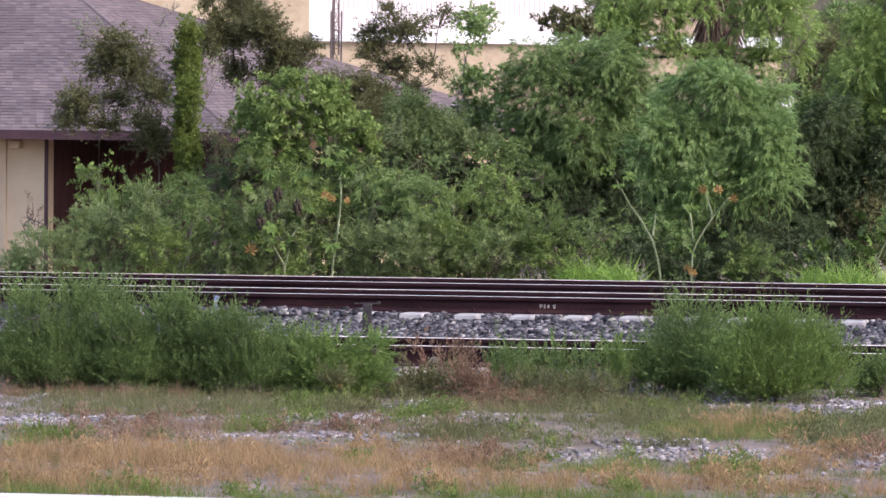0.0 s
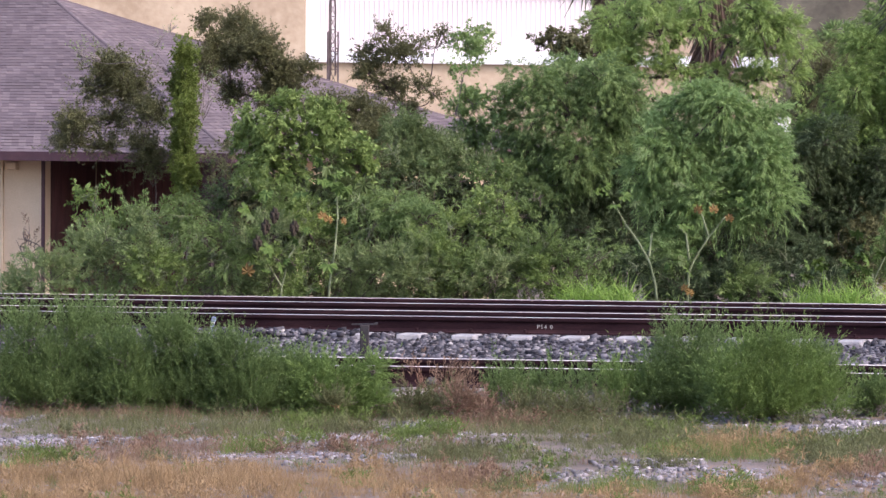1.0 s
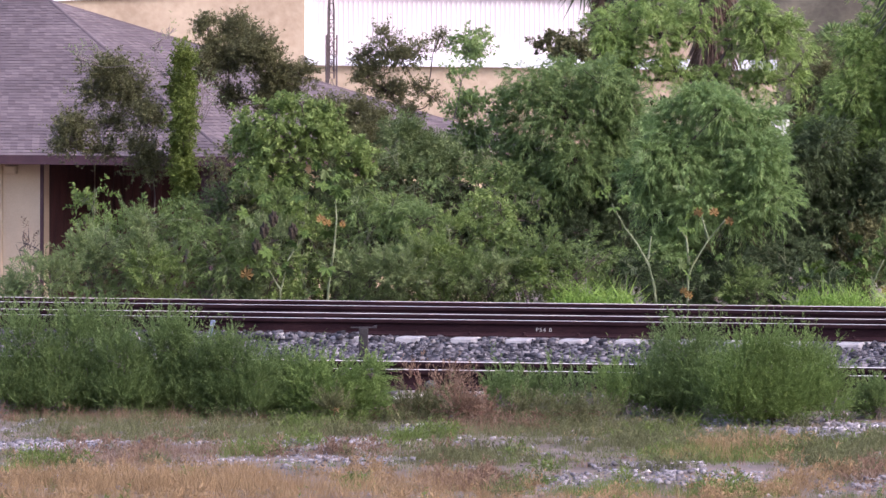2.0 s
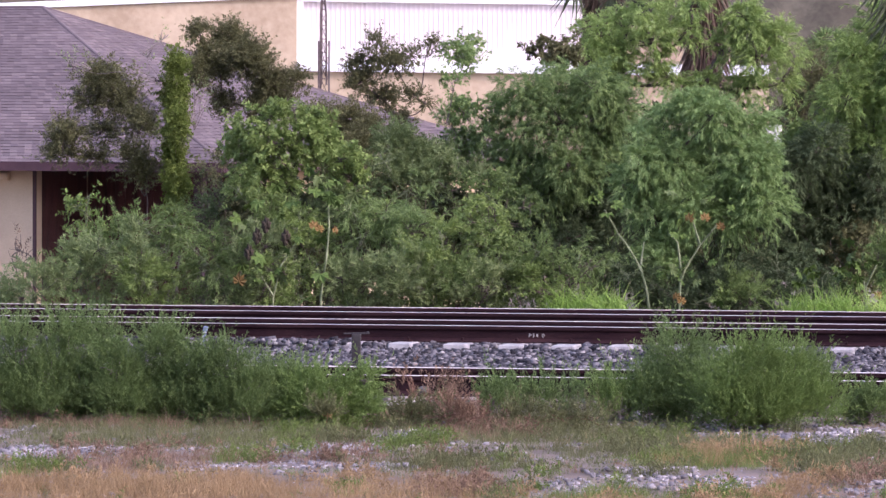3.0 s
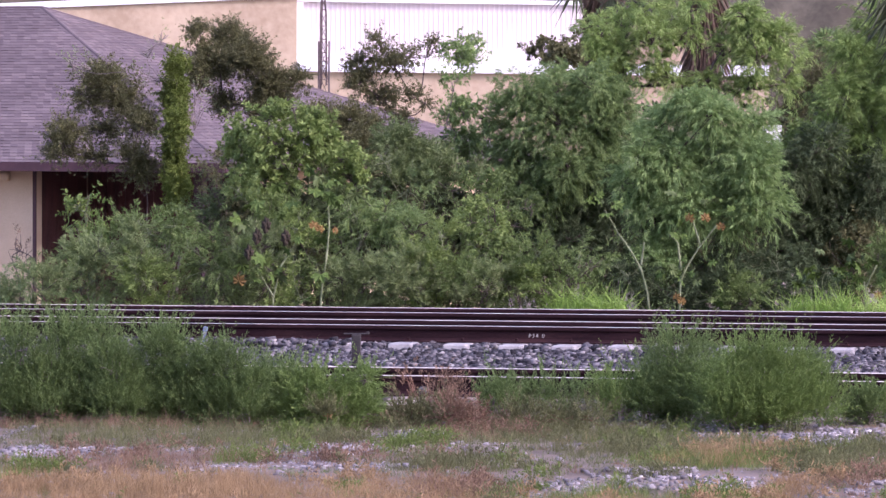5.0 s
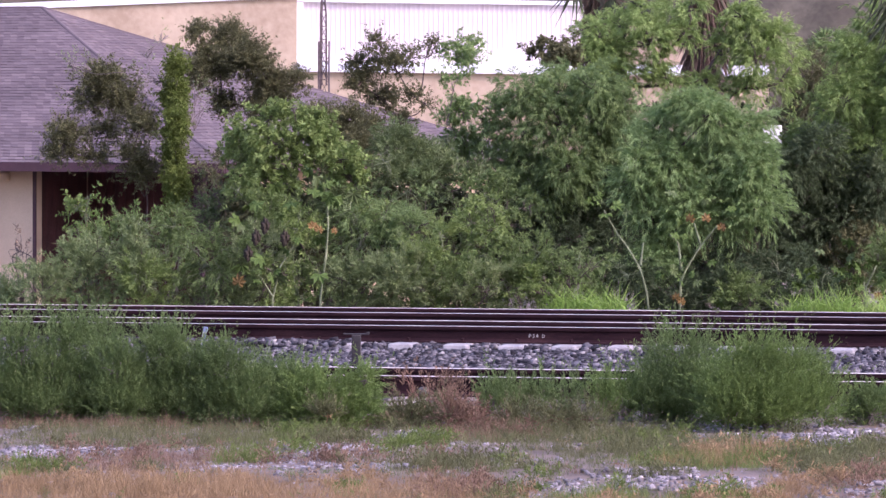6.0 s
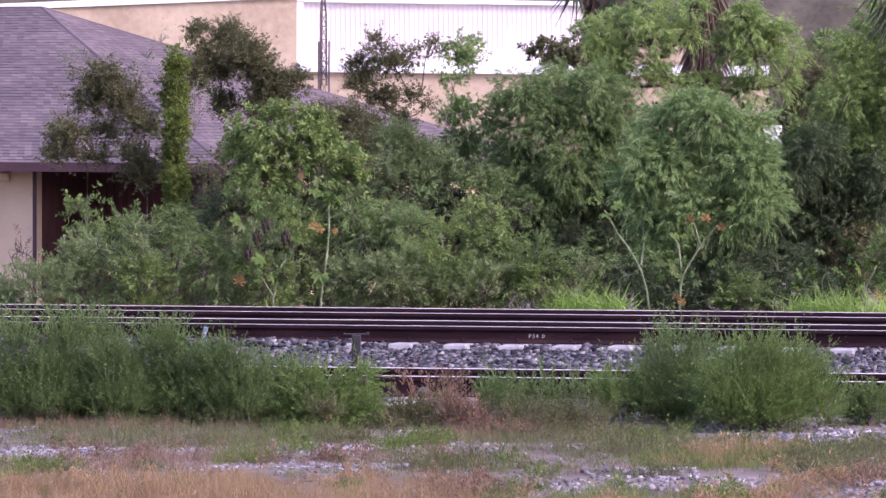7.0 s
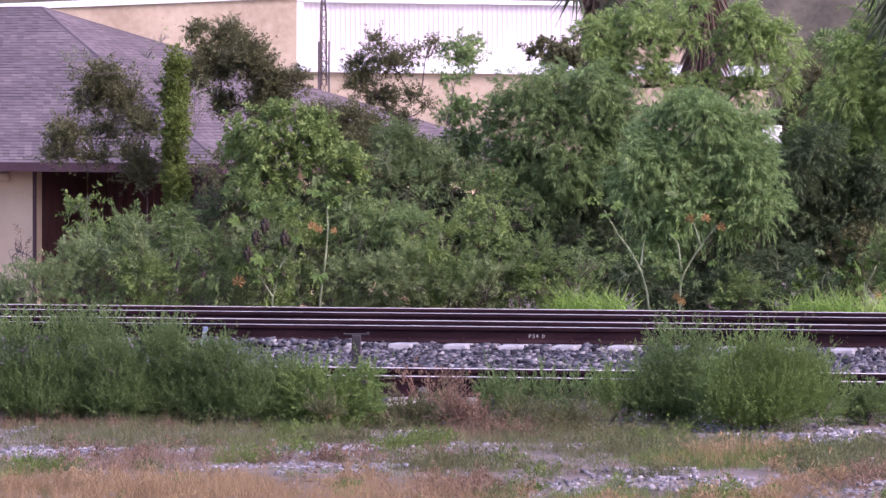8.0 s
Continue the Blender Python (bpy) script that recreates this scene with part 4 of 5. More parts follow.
plant("broadleaf_tree", "dim dark tree in the distance behind", "tree", (5.90, 86.0, FOOT),
      [(5.88, 86.00, 3.37, 0.32, 0.37, 0.36), (6.28, 86.00, 3.15, 0.34, 0.39, 0.38), (5.70, 86.00, 2.92, 0.27, 0.30, 0.27), (6.10, 86.00, 2.70, 0.36, 0.39, 0.36), (5.52, 86.00, 2.70, 0.27, 0.30, 0.27)], "small", DARK, M["bark"], 900, 0.06, 3, 119)

# undergrowth along the far side
# d: dark leaf colour, also used for shade in gaps between shrubs
LEAVES = {"v": M["olive_leaf"], "s": M["feather_shade_tint"], "r": M["rust_weed"], "o": M["grey_leaf"], "m": MID, "b": BRIGHT, "d": DARK, "f": DUSK, "F": FEATHER}
swaying = []
COUNT = [0]


def undergrowth(leaf, kind, c, label):
    """One shrub round the clump c (centre and half sizes), with side lumps and a foot."""
    i = COUNT[0]
    COUNT[0] += 1
    rng = np.random.default_rng(100 + i)
    x, y, z, rx, ry, rz = c
    lumps = [c]
    for _ in range(4):
        a = rng.uniform(-1, 1, 3)
        lumps.append((x + a[0] * rx * 0.85, y + a[1] * 0.3, z + (a[2] * 0.7 + 0.15) * rz, rx * 0.4, ry * 0.5, rz * 0.5))
    lumps.append((x, y + 0.1, max(FOOT + 0.4, (z + FOOT) / 2), rx * 0.8, ry, max(0.3, (z - FOOT) / 2)))
    twigs = int((780 * rx * rz + 60) * (0.3 if leaf == "r" else 0.8 if kind == "feather" else 1.0))
    s = plant("shrub", label, "shrub", (x, y, FOOT), lumps, kind, LEAVES[leaf], M["green_stem"] if i % 2 else M["bark"], twigs, 0.022, 3, 200 + i, "undergrowth", sticks=25 if leaf != "r" else 60)
    if i % 3 == 0:
        swaying.append(s)


# shade below the front feathery tree is in these four shrubs' leaf colour
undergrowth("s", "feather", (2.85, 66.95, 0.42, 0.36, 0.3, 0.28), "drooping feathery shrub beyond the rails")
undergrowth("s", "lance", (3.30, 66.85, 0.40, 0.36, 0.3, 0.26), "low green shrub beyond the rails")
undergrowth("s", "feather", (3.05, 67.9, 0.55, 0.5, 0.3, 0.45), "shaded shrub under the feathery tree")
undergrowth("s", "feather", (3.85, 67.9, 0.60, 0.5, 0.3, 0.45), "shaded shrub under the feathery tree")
undergrowth("m", "lance", (5.57, 67.20, 0.68, 0.31, 0.36, 0.42), "leafy green shrub at the wood edge")
undergrowth("d", "broad", (5.95, 70.00, 1.03, 0.44, 0.51, 0.58), "dark leafy shrub at the wood edge")
undergrowth("r", "small", (-5.27, 67.80, 0.99, 0.17, 0.20, 0.24), "reddish half-dry shrub before the cream wall")
undergrowth("r", "small", (-4.38, 67.40, 0.73, 0.21, 0.23, 0.25), "reddish half-dry shrub beyond the rails")
undergrowth("o", "lance", (-2.25, 67.20, 0.95, 0.34, 0.30, 0.34), "grey-green shrub under the bright tree")
undergrowth("b", "broad", (-1.80, 67.40, 1.25, 0.25, 0.25, 0.26), "bright leafy shrub under the tree")
undergrowth("b", "broad", (-2.11, 66.70, 0.61, 0.25, 0.23, 0.21), "bright leafy weed beyond the rails")
undergrowth("b", "lance", (-3.64, 66.70, 0.61, 0.24, 0.24, 0.24), "bright leafy weed beyond the rails")
undergrowth("b", "broad", (0.53, 67.40, 1.30, 0.28, 0.28, 0.28), "bright leafy shrub beyond the rails")
undergrowth("b", "lance", (-0.10, 67.00, 0.92, 0.32, 0.30, 0.28), "bright leafy shrub beyond the rails")
undergrowth("b", "broad", (1.12, 66.60, 0.52, 0.32, 0.25, 0.18), "bright leafy weed beyond the rails")
undergrowth("o", "lance", (-5.46, 67.50, 0.36, 0.24, 0.26, 0.20), "brownish thin-leaved shrub before the cream wall")
undergrowth("o", "lance", (-4.93, 66.80, 0.50, 0.35, 0.32, 0.27), "grey-green shrub by the tracks")
undergrowth("b", "broad", (-4.63, 69.00, 1.50, 0.22, 0.24, 0.27), "young green shrub with upright shoots")
undergrowth("o", "lance", (-4.44, 67.20, 0.84, 0.39, 0.36, 0.32), "grey-green shrub by the tracks")
undergrowth("m", "lance", (-4.05, 68.40, 1.09, 0.33, 0.29, 0.26), "dusty green shrub behind the tracks")
undergrowth("o", "lance", (-3.83, 67.00, 0.81, 0.42, 0.40, 0.39), "grey-green shrub by the tracks")
undergrowth("m", "feather", (-3.41, 67.60, 1.07, 0.42, 0.39, 0.35), "drooping green shrub behind the tracks")
undergrowth("v", "small", (-3.05, 69.20, 1.40, 0.30, 0.32, 0.36), "olive shrub under the vine-clad trunk")
undergrowth("m", "feather", (-2.89, 67.00, 0.81, 0.46, 0.43, 0.39), "drooping green shrub behind the tracks")
undergrowth("d", "small", (-2.87, 70.00, 1.89, 0.34, 0.34, 0.34), "dark leafy shrub in shade")
undergrowth("m", "broad", (-2.37, 68.00, 1.49, 0.35, 0.39, 0.42), "leafy green shrub beyond the rails")
undergrowth("o", "lance", (-2.46, 66.80, 0.68, 0.35, 0.33, 0.31), "grey-green shrub by the tracks")
undergrowth("m", "lance", (-1.87, 68.00, 1.21, 0.40, 0.41, 0.42), "leafy green shrub beyond the rails")
undergrowth("v", "lance", (-1.33, 69.40, 1.40, 0.40, 0.42, 0.43), "dark leafy shrub in shade")
undergrowth("f", "feather", (-1.02, 67.80, 1.14, 0.49, 0.46, 0.42), "drooping feathery shrub beyond the rails")
undergrowth("f", "feather", (-0.31, 67.60, 1.22, 0.49, 0.46, 0.42), "drooping feathery shrub beyond the rails")
undergrowth("v", "small", (-0.46, 69.00, 1.70, 0.47, 0.45, 0.43), "leafy green shrub beyond the rails")
undergrowth("v", "lance", (0.11, 69.00, 1.70, 0.43, 0.42, 0.40), "leafy green shrub beyond the rails")
undergrowth("m", "broad", (0.54, 68.40, 1.63, 0.40, 0.38, 0.36), "leafy green shrub beyond the rails")
undergrowth("o", "lance", (-1.14, 66.80, 0.65, 0.42, 0.35, 0.28), "low grey-green shrub beyond the rails")
undergrowth("o", "lance", (-0.58, 66.60, 0.62, 0.39, 0.32, 0.25), "low grey-green shrub beyond the rails")
undergrowth("m", "lance", (-0.03, 66.80, 0.68, 0.42, 0.36, 0.31), "leafy green shrub beyond the rails")
undergrowth("m", "broad", (0.53, 67.20, 0.95, 0.42, 0.39, 0.35), "leafy green shrub beyond the rails")
undergrowth("o", "lance", (0.46, 66.60, 0.58, 0.35, 0.29, 0.24), "low grey-green shrub beyond the rails")
undergrowth("m", "lance", (1.02, 66.90, 0.75, 0.39, 0.37, 0.35), "leafy green shrub beyond the rails")
undergrowth("m", "small", (1.58, 66.90, 0.68, 0.42, 0.36, 0.31), "leafy green shrub beyond the rails")
undergrowth("f", "feather", (1.87, 67.40, 0.81, 0.35, 0.29, 0.24), "drooping feathery shrub beyond the rails")
undergrowth("m", "broad", (0.82, 68.00, 1.28, 0.33, 0.32, 0.31), "leafy green shrub beyond the rails")
undergrowth("s", "feather", (2.35, 67.00, 0.68, 0.35, 0.30, 0.25), "drooping feathery shrub beyond the rails")
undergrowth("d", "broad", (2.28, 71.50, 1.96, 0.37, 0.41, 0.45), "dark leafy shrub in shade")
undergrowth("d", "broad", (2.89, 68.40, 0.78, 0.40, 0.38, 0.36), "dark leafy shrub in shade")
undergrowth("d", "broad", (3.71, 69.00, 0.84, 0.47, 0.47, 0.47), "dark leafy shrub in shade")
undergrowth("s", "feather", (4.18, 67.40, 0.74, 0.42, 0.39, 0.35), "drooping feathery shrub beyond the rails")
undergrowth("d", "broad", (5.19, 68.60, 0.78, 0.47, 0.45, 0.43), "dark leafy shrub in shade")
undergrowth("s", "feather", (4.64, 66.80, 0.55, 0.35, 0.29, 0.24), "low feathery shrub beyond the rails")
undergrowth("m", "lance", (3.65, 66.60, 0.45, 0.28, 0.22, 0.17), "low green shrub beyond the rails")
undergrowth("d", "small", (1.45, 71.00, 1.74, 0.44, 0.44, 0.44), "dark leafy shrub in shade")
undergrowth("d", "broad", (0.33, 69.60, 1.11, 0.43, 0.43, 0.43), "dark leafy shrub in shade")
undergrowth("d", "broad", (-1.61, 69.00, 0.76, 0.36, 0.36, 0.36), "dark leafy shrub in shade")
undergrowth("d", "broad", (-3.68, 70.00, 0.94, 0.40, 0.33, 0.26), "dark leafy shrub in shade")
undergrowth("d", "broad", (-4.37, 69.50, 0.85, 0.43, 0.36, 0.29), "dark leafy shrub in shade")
# added low fill that closes gaps to the bright house wall
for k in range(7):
    undergrowth("d", "small", (-2.35 + 0.42 * k, 68.6 + 0.3 * (k % 2), 0.25, 0.3, 0.3, 0.35), "added low dark fill shrub")
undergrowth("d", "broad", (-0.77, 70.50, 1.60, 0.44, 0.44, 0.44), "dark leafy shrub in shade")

# added backdrop: hides the pale walls and darkens the gaps between shrubs
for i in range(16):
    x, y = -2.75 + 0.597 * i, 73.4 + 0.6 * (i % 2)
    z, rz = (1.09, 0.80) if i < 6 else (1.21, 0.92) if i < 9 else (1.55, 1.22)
    plant("shrub", "added dark fill thicket behind the shrubs", "shrub", (x, y, FOOT), [(x, y, z, 0.47, 0.7, rz), (x + 0.1, y, z - rz * 0.5, 0.43, 0.28, rz * 0.5)], "big", M["dark_fill_leaf"], M["bark"], 330, 0.03, 2, 300 + i, "thicket", leaf=0.15, wide=0.085, leaves=8)


# castor plants with large lobed leaves
def castor_leaf_mesh(rng, mat):
    verts, faces = [(0, 0, 0)], []
    lobes = 8
    ring = []
    for k in range(lobes):
        a = math.radians(-150 + 300 * k / (lobes - 1))
        r = 0.20 * (0.7 + 0.3 * math.cos(a))
        ring.append((r * math.sin(a), r * math.cos(a), -0.05 * r / 0.2 + rng.normal(0, 0.01)))
        if k < lobes - 1:
            b = math.radians(-150 + 300 * (k + 0.5) / (lobes - 1))
            ring.append((0.115 * math.sin(b), 0.115 * math.cos(b), 0.0))
    verts += ring
    faces = [(0, i, i + 1) for i in range(1, len(ring))]
    return mesh_of("leaf", verts, faces, mat)


_r = np.random.default_rng(5)
CASTOR = [castor_leaf_mesh(_r, M["castor_leaf"]), castor_leaf_mesh(_r, M["castor_leaf"]), castor_leaf_mesh(_r, M["pale_castor_leaf"])]
CASTOR_DEAD = castor_leaf_mesh(_r, M["dead_leaf"])


def castor(label, base, stems, leaves, dead, seed, size=1.0, pods=()):
    """stems: lists of points; leaves: (stem end point, count, spread)."""
    rng = np.random.default_rng(seed)
    t = tagged(new("castor_plant"), label, "plant")
    b = np.array(base)
    t.location = b
    for pts in stems:
        pts = np.array([np.array(p) for p in pts]) - b
        fine = np.concatenate([pts[i] + (pts[i + 1] - pts[i]) * np.linspace(0, 1, 5)[:, None] for i in range(len(pts) - 1)])
        part("stem", tubes("stem", [(fine, np.linspace(0.017, 0.008, len(fine)))], M["green_stem"], 6), t, "pale green jointed stem")
    for centre, count, spread in leaves:
        for _ in range(count):
            q = np.array(centre) - b + rng.normal(0, 1, 3) * np.array((spread, 0.12, spread * 0.6))
            l = part("leaf", CASTOR[int(rng.integers(0, 7)) % 3 if rng.random() < 0.6 else 0], t)
            l.location, l.rotation_euler = q, (rng.uniform(-1.3, -0.2), rng.normal(0, 0.4), rng.uniform(0, 6.28))
            l.scale = [size * rng.uniform(0.5, 0.95)] * 3
    for q in dead:
        l = part("leaf", CASTOR_DEAD, t, "withered orange-brown leaf")
        l.location, l.rotation_euler, l.scale = np.array(q) - b, (rng.uniform(1.0, 1.9), 0.3, rng.uniform(-0.8, 0.8)), [0.7 * size * rng.uniform(0.6, 1.0)] * 3
    for q in pods:
        q = np.array(q) - b
        bm = bmesh.new()
        bmesh.ops.create_icosphere(bm, subdivisions=3, radius=0.05)
        for v in bm.verts:
            v.co *= 1 + 0.7 * noise.noise(v.co * 45)
            v.co.z *= 1.8
        head = part("seed_head", bm_mesh("seed_head", bm, M["dry_seed"]), t, "dark dried seed head")
        head.location = q
    return t


castor_a = castor("tall castor plant with pale stems and large leaves", (-1.52, 66.6, FOOT),
       [[(-1.52, 66.6, FOOT), (-1.50, 66.60, 0.44), (-1.43, 66.60, 0.93), (-1.40, 66.60, 1.31), (-1.43, 66.60, 1.80)], [(-2.09, 66.6, FOOT), (-2.09, 66.60, 0.41), (-1.99, 66.60, 0.82), (-1.78, 66.60, 1.14)], [(-2.09, 66.60, 0.44), (-2.28, 66.60, 0.75)]],
       [((-1.45, 66.50, 1.83), 9, 0.22), ((-1.28, 66.50, 1.59), 6, 0.2), ((-1.83, 66.50, 1.17), 4, 0.18), ((-2.33, 66.80, 1.58), 7, 0.25), ((-1.96, 66.40, 0.59), 6, 0.3), ((-2.38, 66.40, 0.83), 4, 0.15)],
       [(-1.58, 66.40, 1.30), (-1.51, 66.40, 1.26), (-1.32, 66.40, 1.24), (-2.50, 66.40, 0.62)], 31, 0.9, [(-2.28, 66.40, 1.17), (-2.17, 66.40, 1.31), (-1.93, 66.40, 1.16), (-2.38, 66.40, 0.97)])
castor_b = castor("leggy castor plant with bare pale stems", (2.61, 66.6, FOOT),
       [[(2.61, 66.6, FOOT), (2.51, 66.60, 0.49), (2.43, 66.60, 0.78), (2.28, 66.60, 1.04), (2.15, 66.60, 1.21), (1.98, 66.60, 1.51)], [(2.43, 66.60, 0.83), (2.47, 66.70, 1.11)]],
       [((1.97, 66.50, 1.58), 8, 0.16), ((2.81, 66.40, 0.63), 7, 0.28), ((2.26, 66.70, 1.49), 2, 0.05)], [(2.85, 66.30, 0.44), (2.92, 66.30, 0.39)], 32, 0.75)
castor_c = castor("forked castor plant with yellowing leaves", (2.91, 66.4, FOOT),
       [[(2.88, 66.4, FOOT), (2.91, 66.40, 0.63), (2.97, 66.40, 0.78), (3.15, 66.40, 1.07), (3.37, 66.40, 1.34)], [(3.15, 66.40, 1.09), (3.07, 66.40, 1.36)], [(2.92, 66.40, 0.77), (2.88, 66.40, 1.11), (2.77, 66.40, 1.22)]],
       [((3.46, 66.30, 1.50), 6, 0.16), ((2.80, 66.30, 1.29), 4, 0.12), ((3.05, 66.40, 1.67), 5, 0.2), ((3.15, 66.30, 0.70), 5, 0.2)], [(3.01, 66.20, 1.40), (3.40, 66.20, 1.30), (3.21, 66.20, 1.41)], 33, 0.7)
castor("low broad-leaved castor seedlings in the grass", (5.19, 66.4, FOOT),
       [[(5.16, 66.4, FOOT), (5.18, 66.40, 0.57), (5.31, 66.40, 0.84)], [(5.19, 66.4, FOOT), (5.16, 66.40, 0.64)]],
       [((4.95, 66.30, 0.78), 14, 0.24), ((5.26, 66.30, 0.98), 10, 0.16), ((5.29, 66.30, 0.62), 14, 0.24), ((4.60, 66.30, 0.62), 9, 0.2)], [(5.32, 66.20, 0.46)], 34, 0.8)


# ---- palms and woods in the distance ----
def palm(label, x, y, height, skirt, seed, spread=1.0, leaf="palm_leaf"):
    rng = np.random.default_rng(seed)
    t = tagged(new("fan_palm"), label, "palm tree")
    t.location = (x, y, FOOT)
    part("trunk", tubes("trunk", [(bent((0, 0, 0), (0.1, 0, height), rng, 0.02, 8), np.linspace(0.2, 0.15, 8))], M["bark"], 8), t)
    n = 1500 if skirt > 0.5 else 60
    a, z = rng.uniform(0, 6.28, n), height - skirt * rng.random(n) ** 0.9
    r = 0.10 + 0.13 * rng.random(n)
    pos = np.stack([r * np.cos(a) + 0.1 * z / height, r * np.sin(a), z], axis=1)
    ld = unit(np.stack([np.cos(a) * 0.35, np.sin(a) * 0.35, -1 + 0.4 * rng.random(n)], axis=1))
    part("dead_skirt", quads("dead_skirt", leaf_corners(rng, pos, ld, rng.uniform(0.3, 0.75, (n, 1)), np.full((n, 1), 0.035)), M["dead_frond"]), t, "hanging brown dead fronds")
    fans = 34
    cs = []
    for _ in range(fans):
        d = unit(rng.normal(size=3) + np.array((0, 0, 0.5)))
        c = np.array((0.1, 0, height)) + d * 0.75 * spread
        k = 28
        sp = unit(d + rng.normal(0, 0.55, (k, 3)))
        cs.append(leaf_corners(rng, np.repeat(c[None], k, 0), sp, rng.uniform(0.4, 0.8, (k, 1)) * spread, np.full((k, 1), 0.045), droop=0.8))
    part("fronds", quads("fronds", np.concatenate(cs), M[leaf]), t, "fan-shaped green fronds")


palm("fan palm with a ragged dead skirt", 2.62, 92, 5.6, 1.9, 41)
palm("fan palm with a long brown dead skirt", 4.16, 88, 6.0, 2.7, 42)
palm("fan palm far off among trees", 8.80, 125, 4.5, 0.2, 43, 0.5, "dusk_feather")


# added panel and post stand in for a bright white spot between leaves
def build_board():
    t = tagged(new("white_spot_panel"), "added white panel for a white spot among leaves", "sign")
    t.location = (4.40, 72.6, FOOT)
    part("post", tubes("post", [([(0, 0, 0), (0, 0, 2.9)], [0.025, 0.025])], M["galvanised"], 8), t)
    bm = bmesh.new()
    box(bm, -0.13, 0.13, -0.04, -0.028, 2.72, 2.96)
    part("panel", bm_mesh("panel", bm, M["white_spot"], 0.004), t, "plain white panel")


build_board()


def wooded_hill():
    verts, faces = [], []
    n = 120
    for i in range(n + 1):
        x = -40 + 80 * i / n
        top = 7.6 + 1.3 * noise.noise((x * 0.22, 0, 4)) + 0.5 * noise.noise((x * 1.1, 0, 7))
        for k in range(9):
            f = k / 8
            verts.append((x, 178 + 6 * f + 0.7 * noise.noise((x * 0.8, f * 5, 2)), -0.6 + (top + 0.6) * math.sin(f * math.pi / 2)))
    for i in range(n):
        for k in range(8):
            faces.append((i * 9 + k, i * 9 + 9 + k, i * 9 + 10 + k, i * 9 + k + 1))
    h = new("backdrop_hill", mesh_of("backdrop_hill", verts, faces, M["far_hill"]))
    h.data.shade_smooth()
    tagged(h, "hazy brownish wooded rise in the distance", "hill", kind="structure")


wooded_hill()


# hanging fan fronds at the edge of the big tree
def hanging_fronds():
    rng = np.random.default_rng(52)
    cs = []
    tips = [(5.47, 66.20, 4.13), (5.52, 66.20, 3.95), (5.62, 66.20, 3.70), (5.40, 66.20, 4.34), (5.60, 66.20, 4.1)]
    for p in tips:
        k = 22
        d = unit(np.array((-0.45, 0, -0.85)) + rng.normal(0, 0.33, (k, 3)))
        cs.append(leaf_corners(rng, np.repeat(np.array(p)[None], k, 0) - np.array(tree_right.location), d, rng.uniform(0.3, 0.62, (k, 1)), np.full((k, 1), 0.034), droop=0.3))
    part("frond", quads("frond", np.concatenate(cs), M["palm_leaf"]), tree_right, "dark narrow hanging leaves")


hanging_fronds()


# ---- grasses ----
def blades(name, roots, height, width, mat, rng, label, lean=0.35, bow=0.0):
    """Thin straight blades, or with bow two-piece blades that nod over."""
    n = len(roots)
    d = unit(np.stack([rng.normal(0, lean, n), rng.normal(0, lean, n), np.ones(n)], axis=1))
    h = height * rng.uniform(0.4, 1.4, (n, 1))
    side = unit(np.cross(d, rng.normal(size=(n, 3))))
    w = width * rng.uniform(0.6, 1.4, (n, 1)) / 2
    mid = roots + d * h * 0.6
    tip = roots + d * h
    if bow:
        tip = mid + unit(d + np.stack([rng.normal(0, bow, n), rng.normal(0, bow, n), rng.uniform(-bow, 0.2, n)], axis=1)) * h * 0.4
    c = [np.stack([roots - side * w, roots + side * w, mid + side * w, mid - side * w], axis=1), np.stack([mid - side * w, mid + side * w, tip + side * w * 0.1, tip - side * w * 0.1], axis=1)]
    if not bow:
        c = [np.stack([roots - side * w, roots + side * w, tip + side * w * 0.15, tip - side * w * 0.15], axis=1)]
    return tagged(new(name, quads(name, np.concatenate(c), mat)), label, "grass", kind="stuff")


def ground_points(rng, n, u0, u1, v0, v1):
    u, v = rng.uniform(u0, u1, n), rng.uniform(v0, v1, n)
    return u, v


def lay(u, v):
    q = np.array((0.0, 60.0)) + u[:, None] * ALONG + v[:, None] * ACROSS
    z = np.array([level(b) for b in v]) + np.array([0.05 * noise.noise((a * 0.5, b * 0.5, 0)) + 0.025 * noise.noise((a * 2, b * 2, 3)) if -24 < b < -11 else 0 for a, b in zip(u, v)])
    return np.concatenate([q, z[:, None] - 0.01], axis=1)


def wave(u, v, k):
    return np.array([noise.noise((a * 0.55 + k * 7, b * 0.9, k * 3.3)) for a, b in zip(u, v)]) + 0.5 * np.array([noise.noise((a * 1.9, b * 2.6 + k * 5, k)) for a, b in zip(u, v)])


# stony patches on the verge: centre along, across, half length, half width
PATCHES = [(0.67, -17.58, 0.67, 0.99), (0.31, -17.44, 0.31, 0.86), (2.67, -16.94, 0.40, 0.86), (2.93, -18.43, 0.47, 0.93), (2.30, -19.10, 0.47, 0.65), (3.54, -19.17, 0.25, 0.64), (5.72, -19.66, 0.54, 1.10), (6.28, -20.03, 0.49, 0.71), (5.25, -20.49, 0.28, 0.94), (6.07, -14.31, 0.61, 1.25), (4.76, -12.68, 0.78, 1.18), (6.50, -15.38, 0.50, 0.89), (5.46, -13.38, 0.57, 0.98), (1.87, -12.68, 0.30, 0.69), (2.88, -14.98, 0.42, 0.47), (7.39, -20.04, 0.16, 0.70), (-0.33, -15.67, 0.09, 1.09), (0.42, -12.36, 0.20, 0.44)]


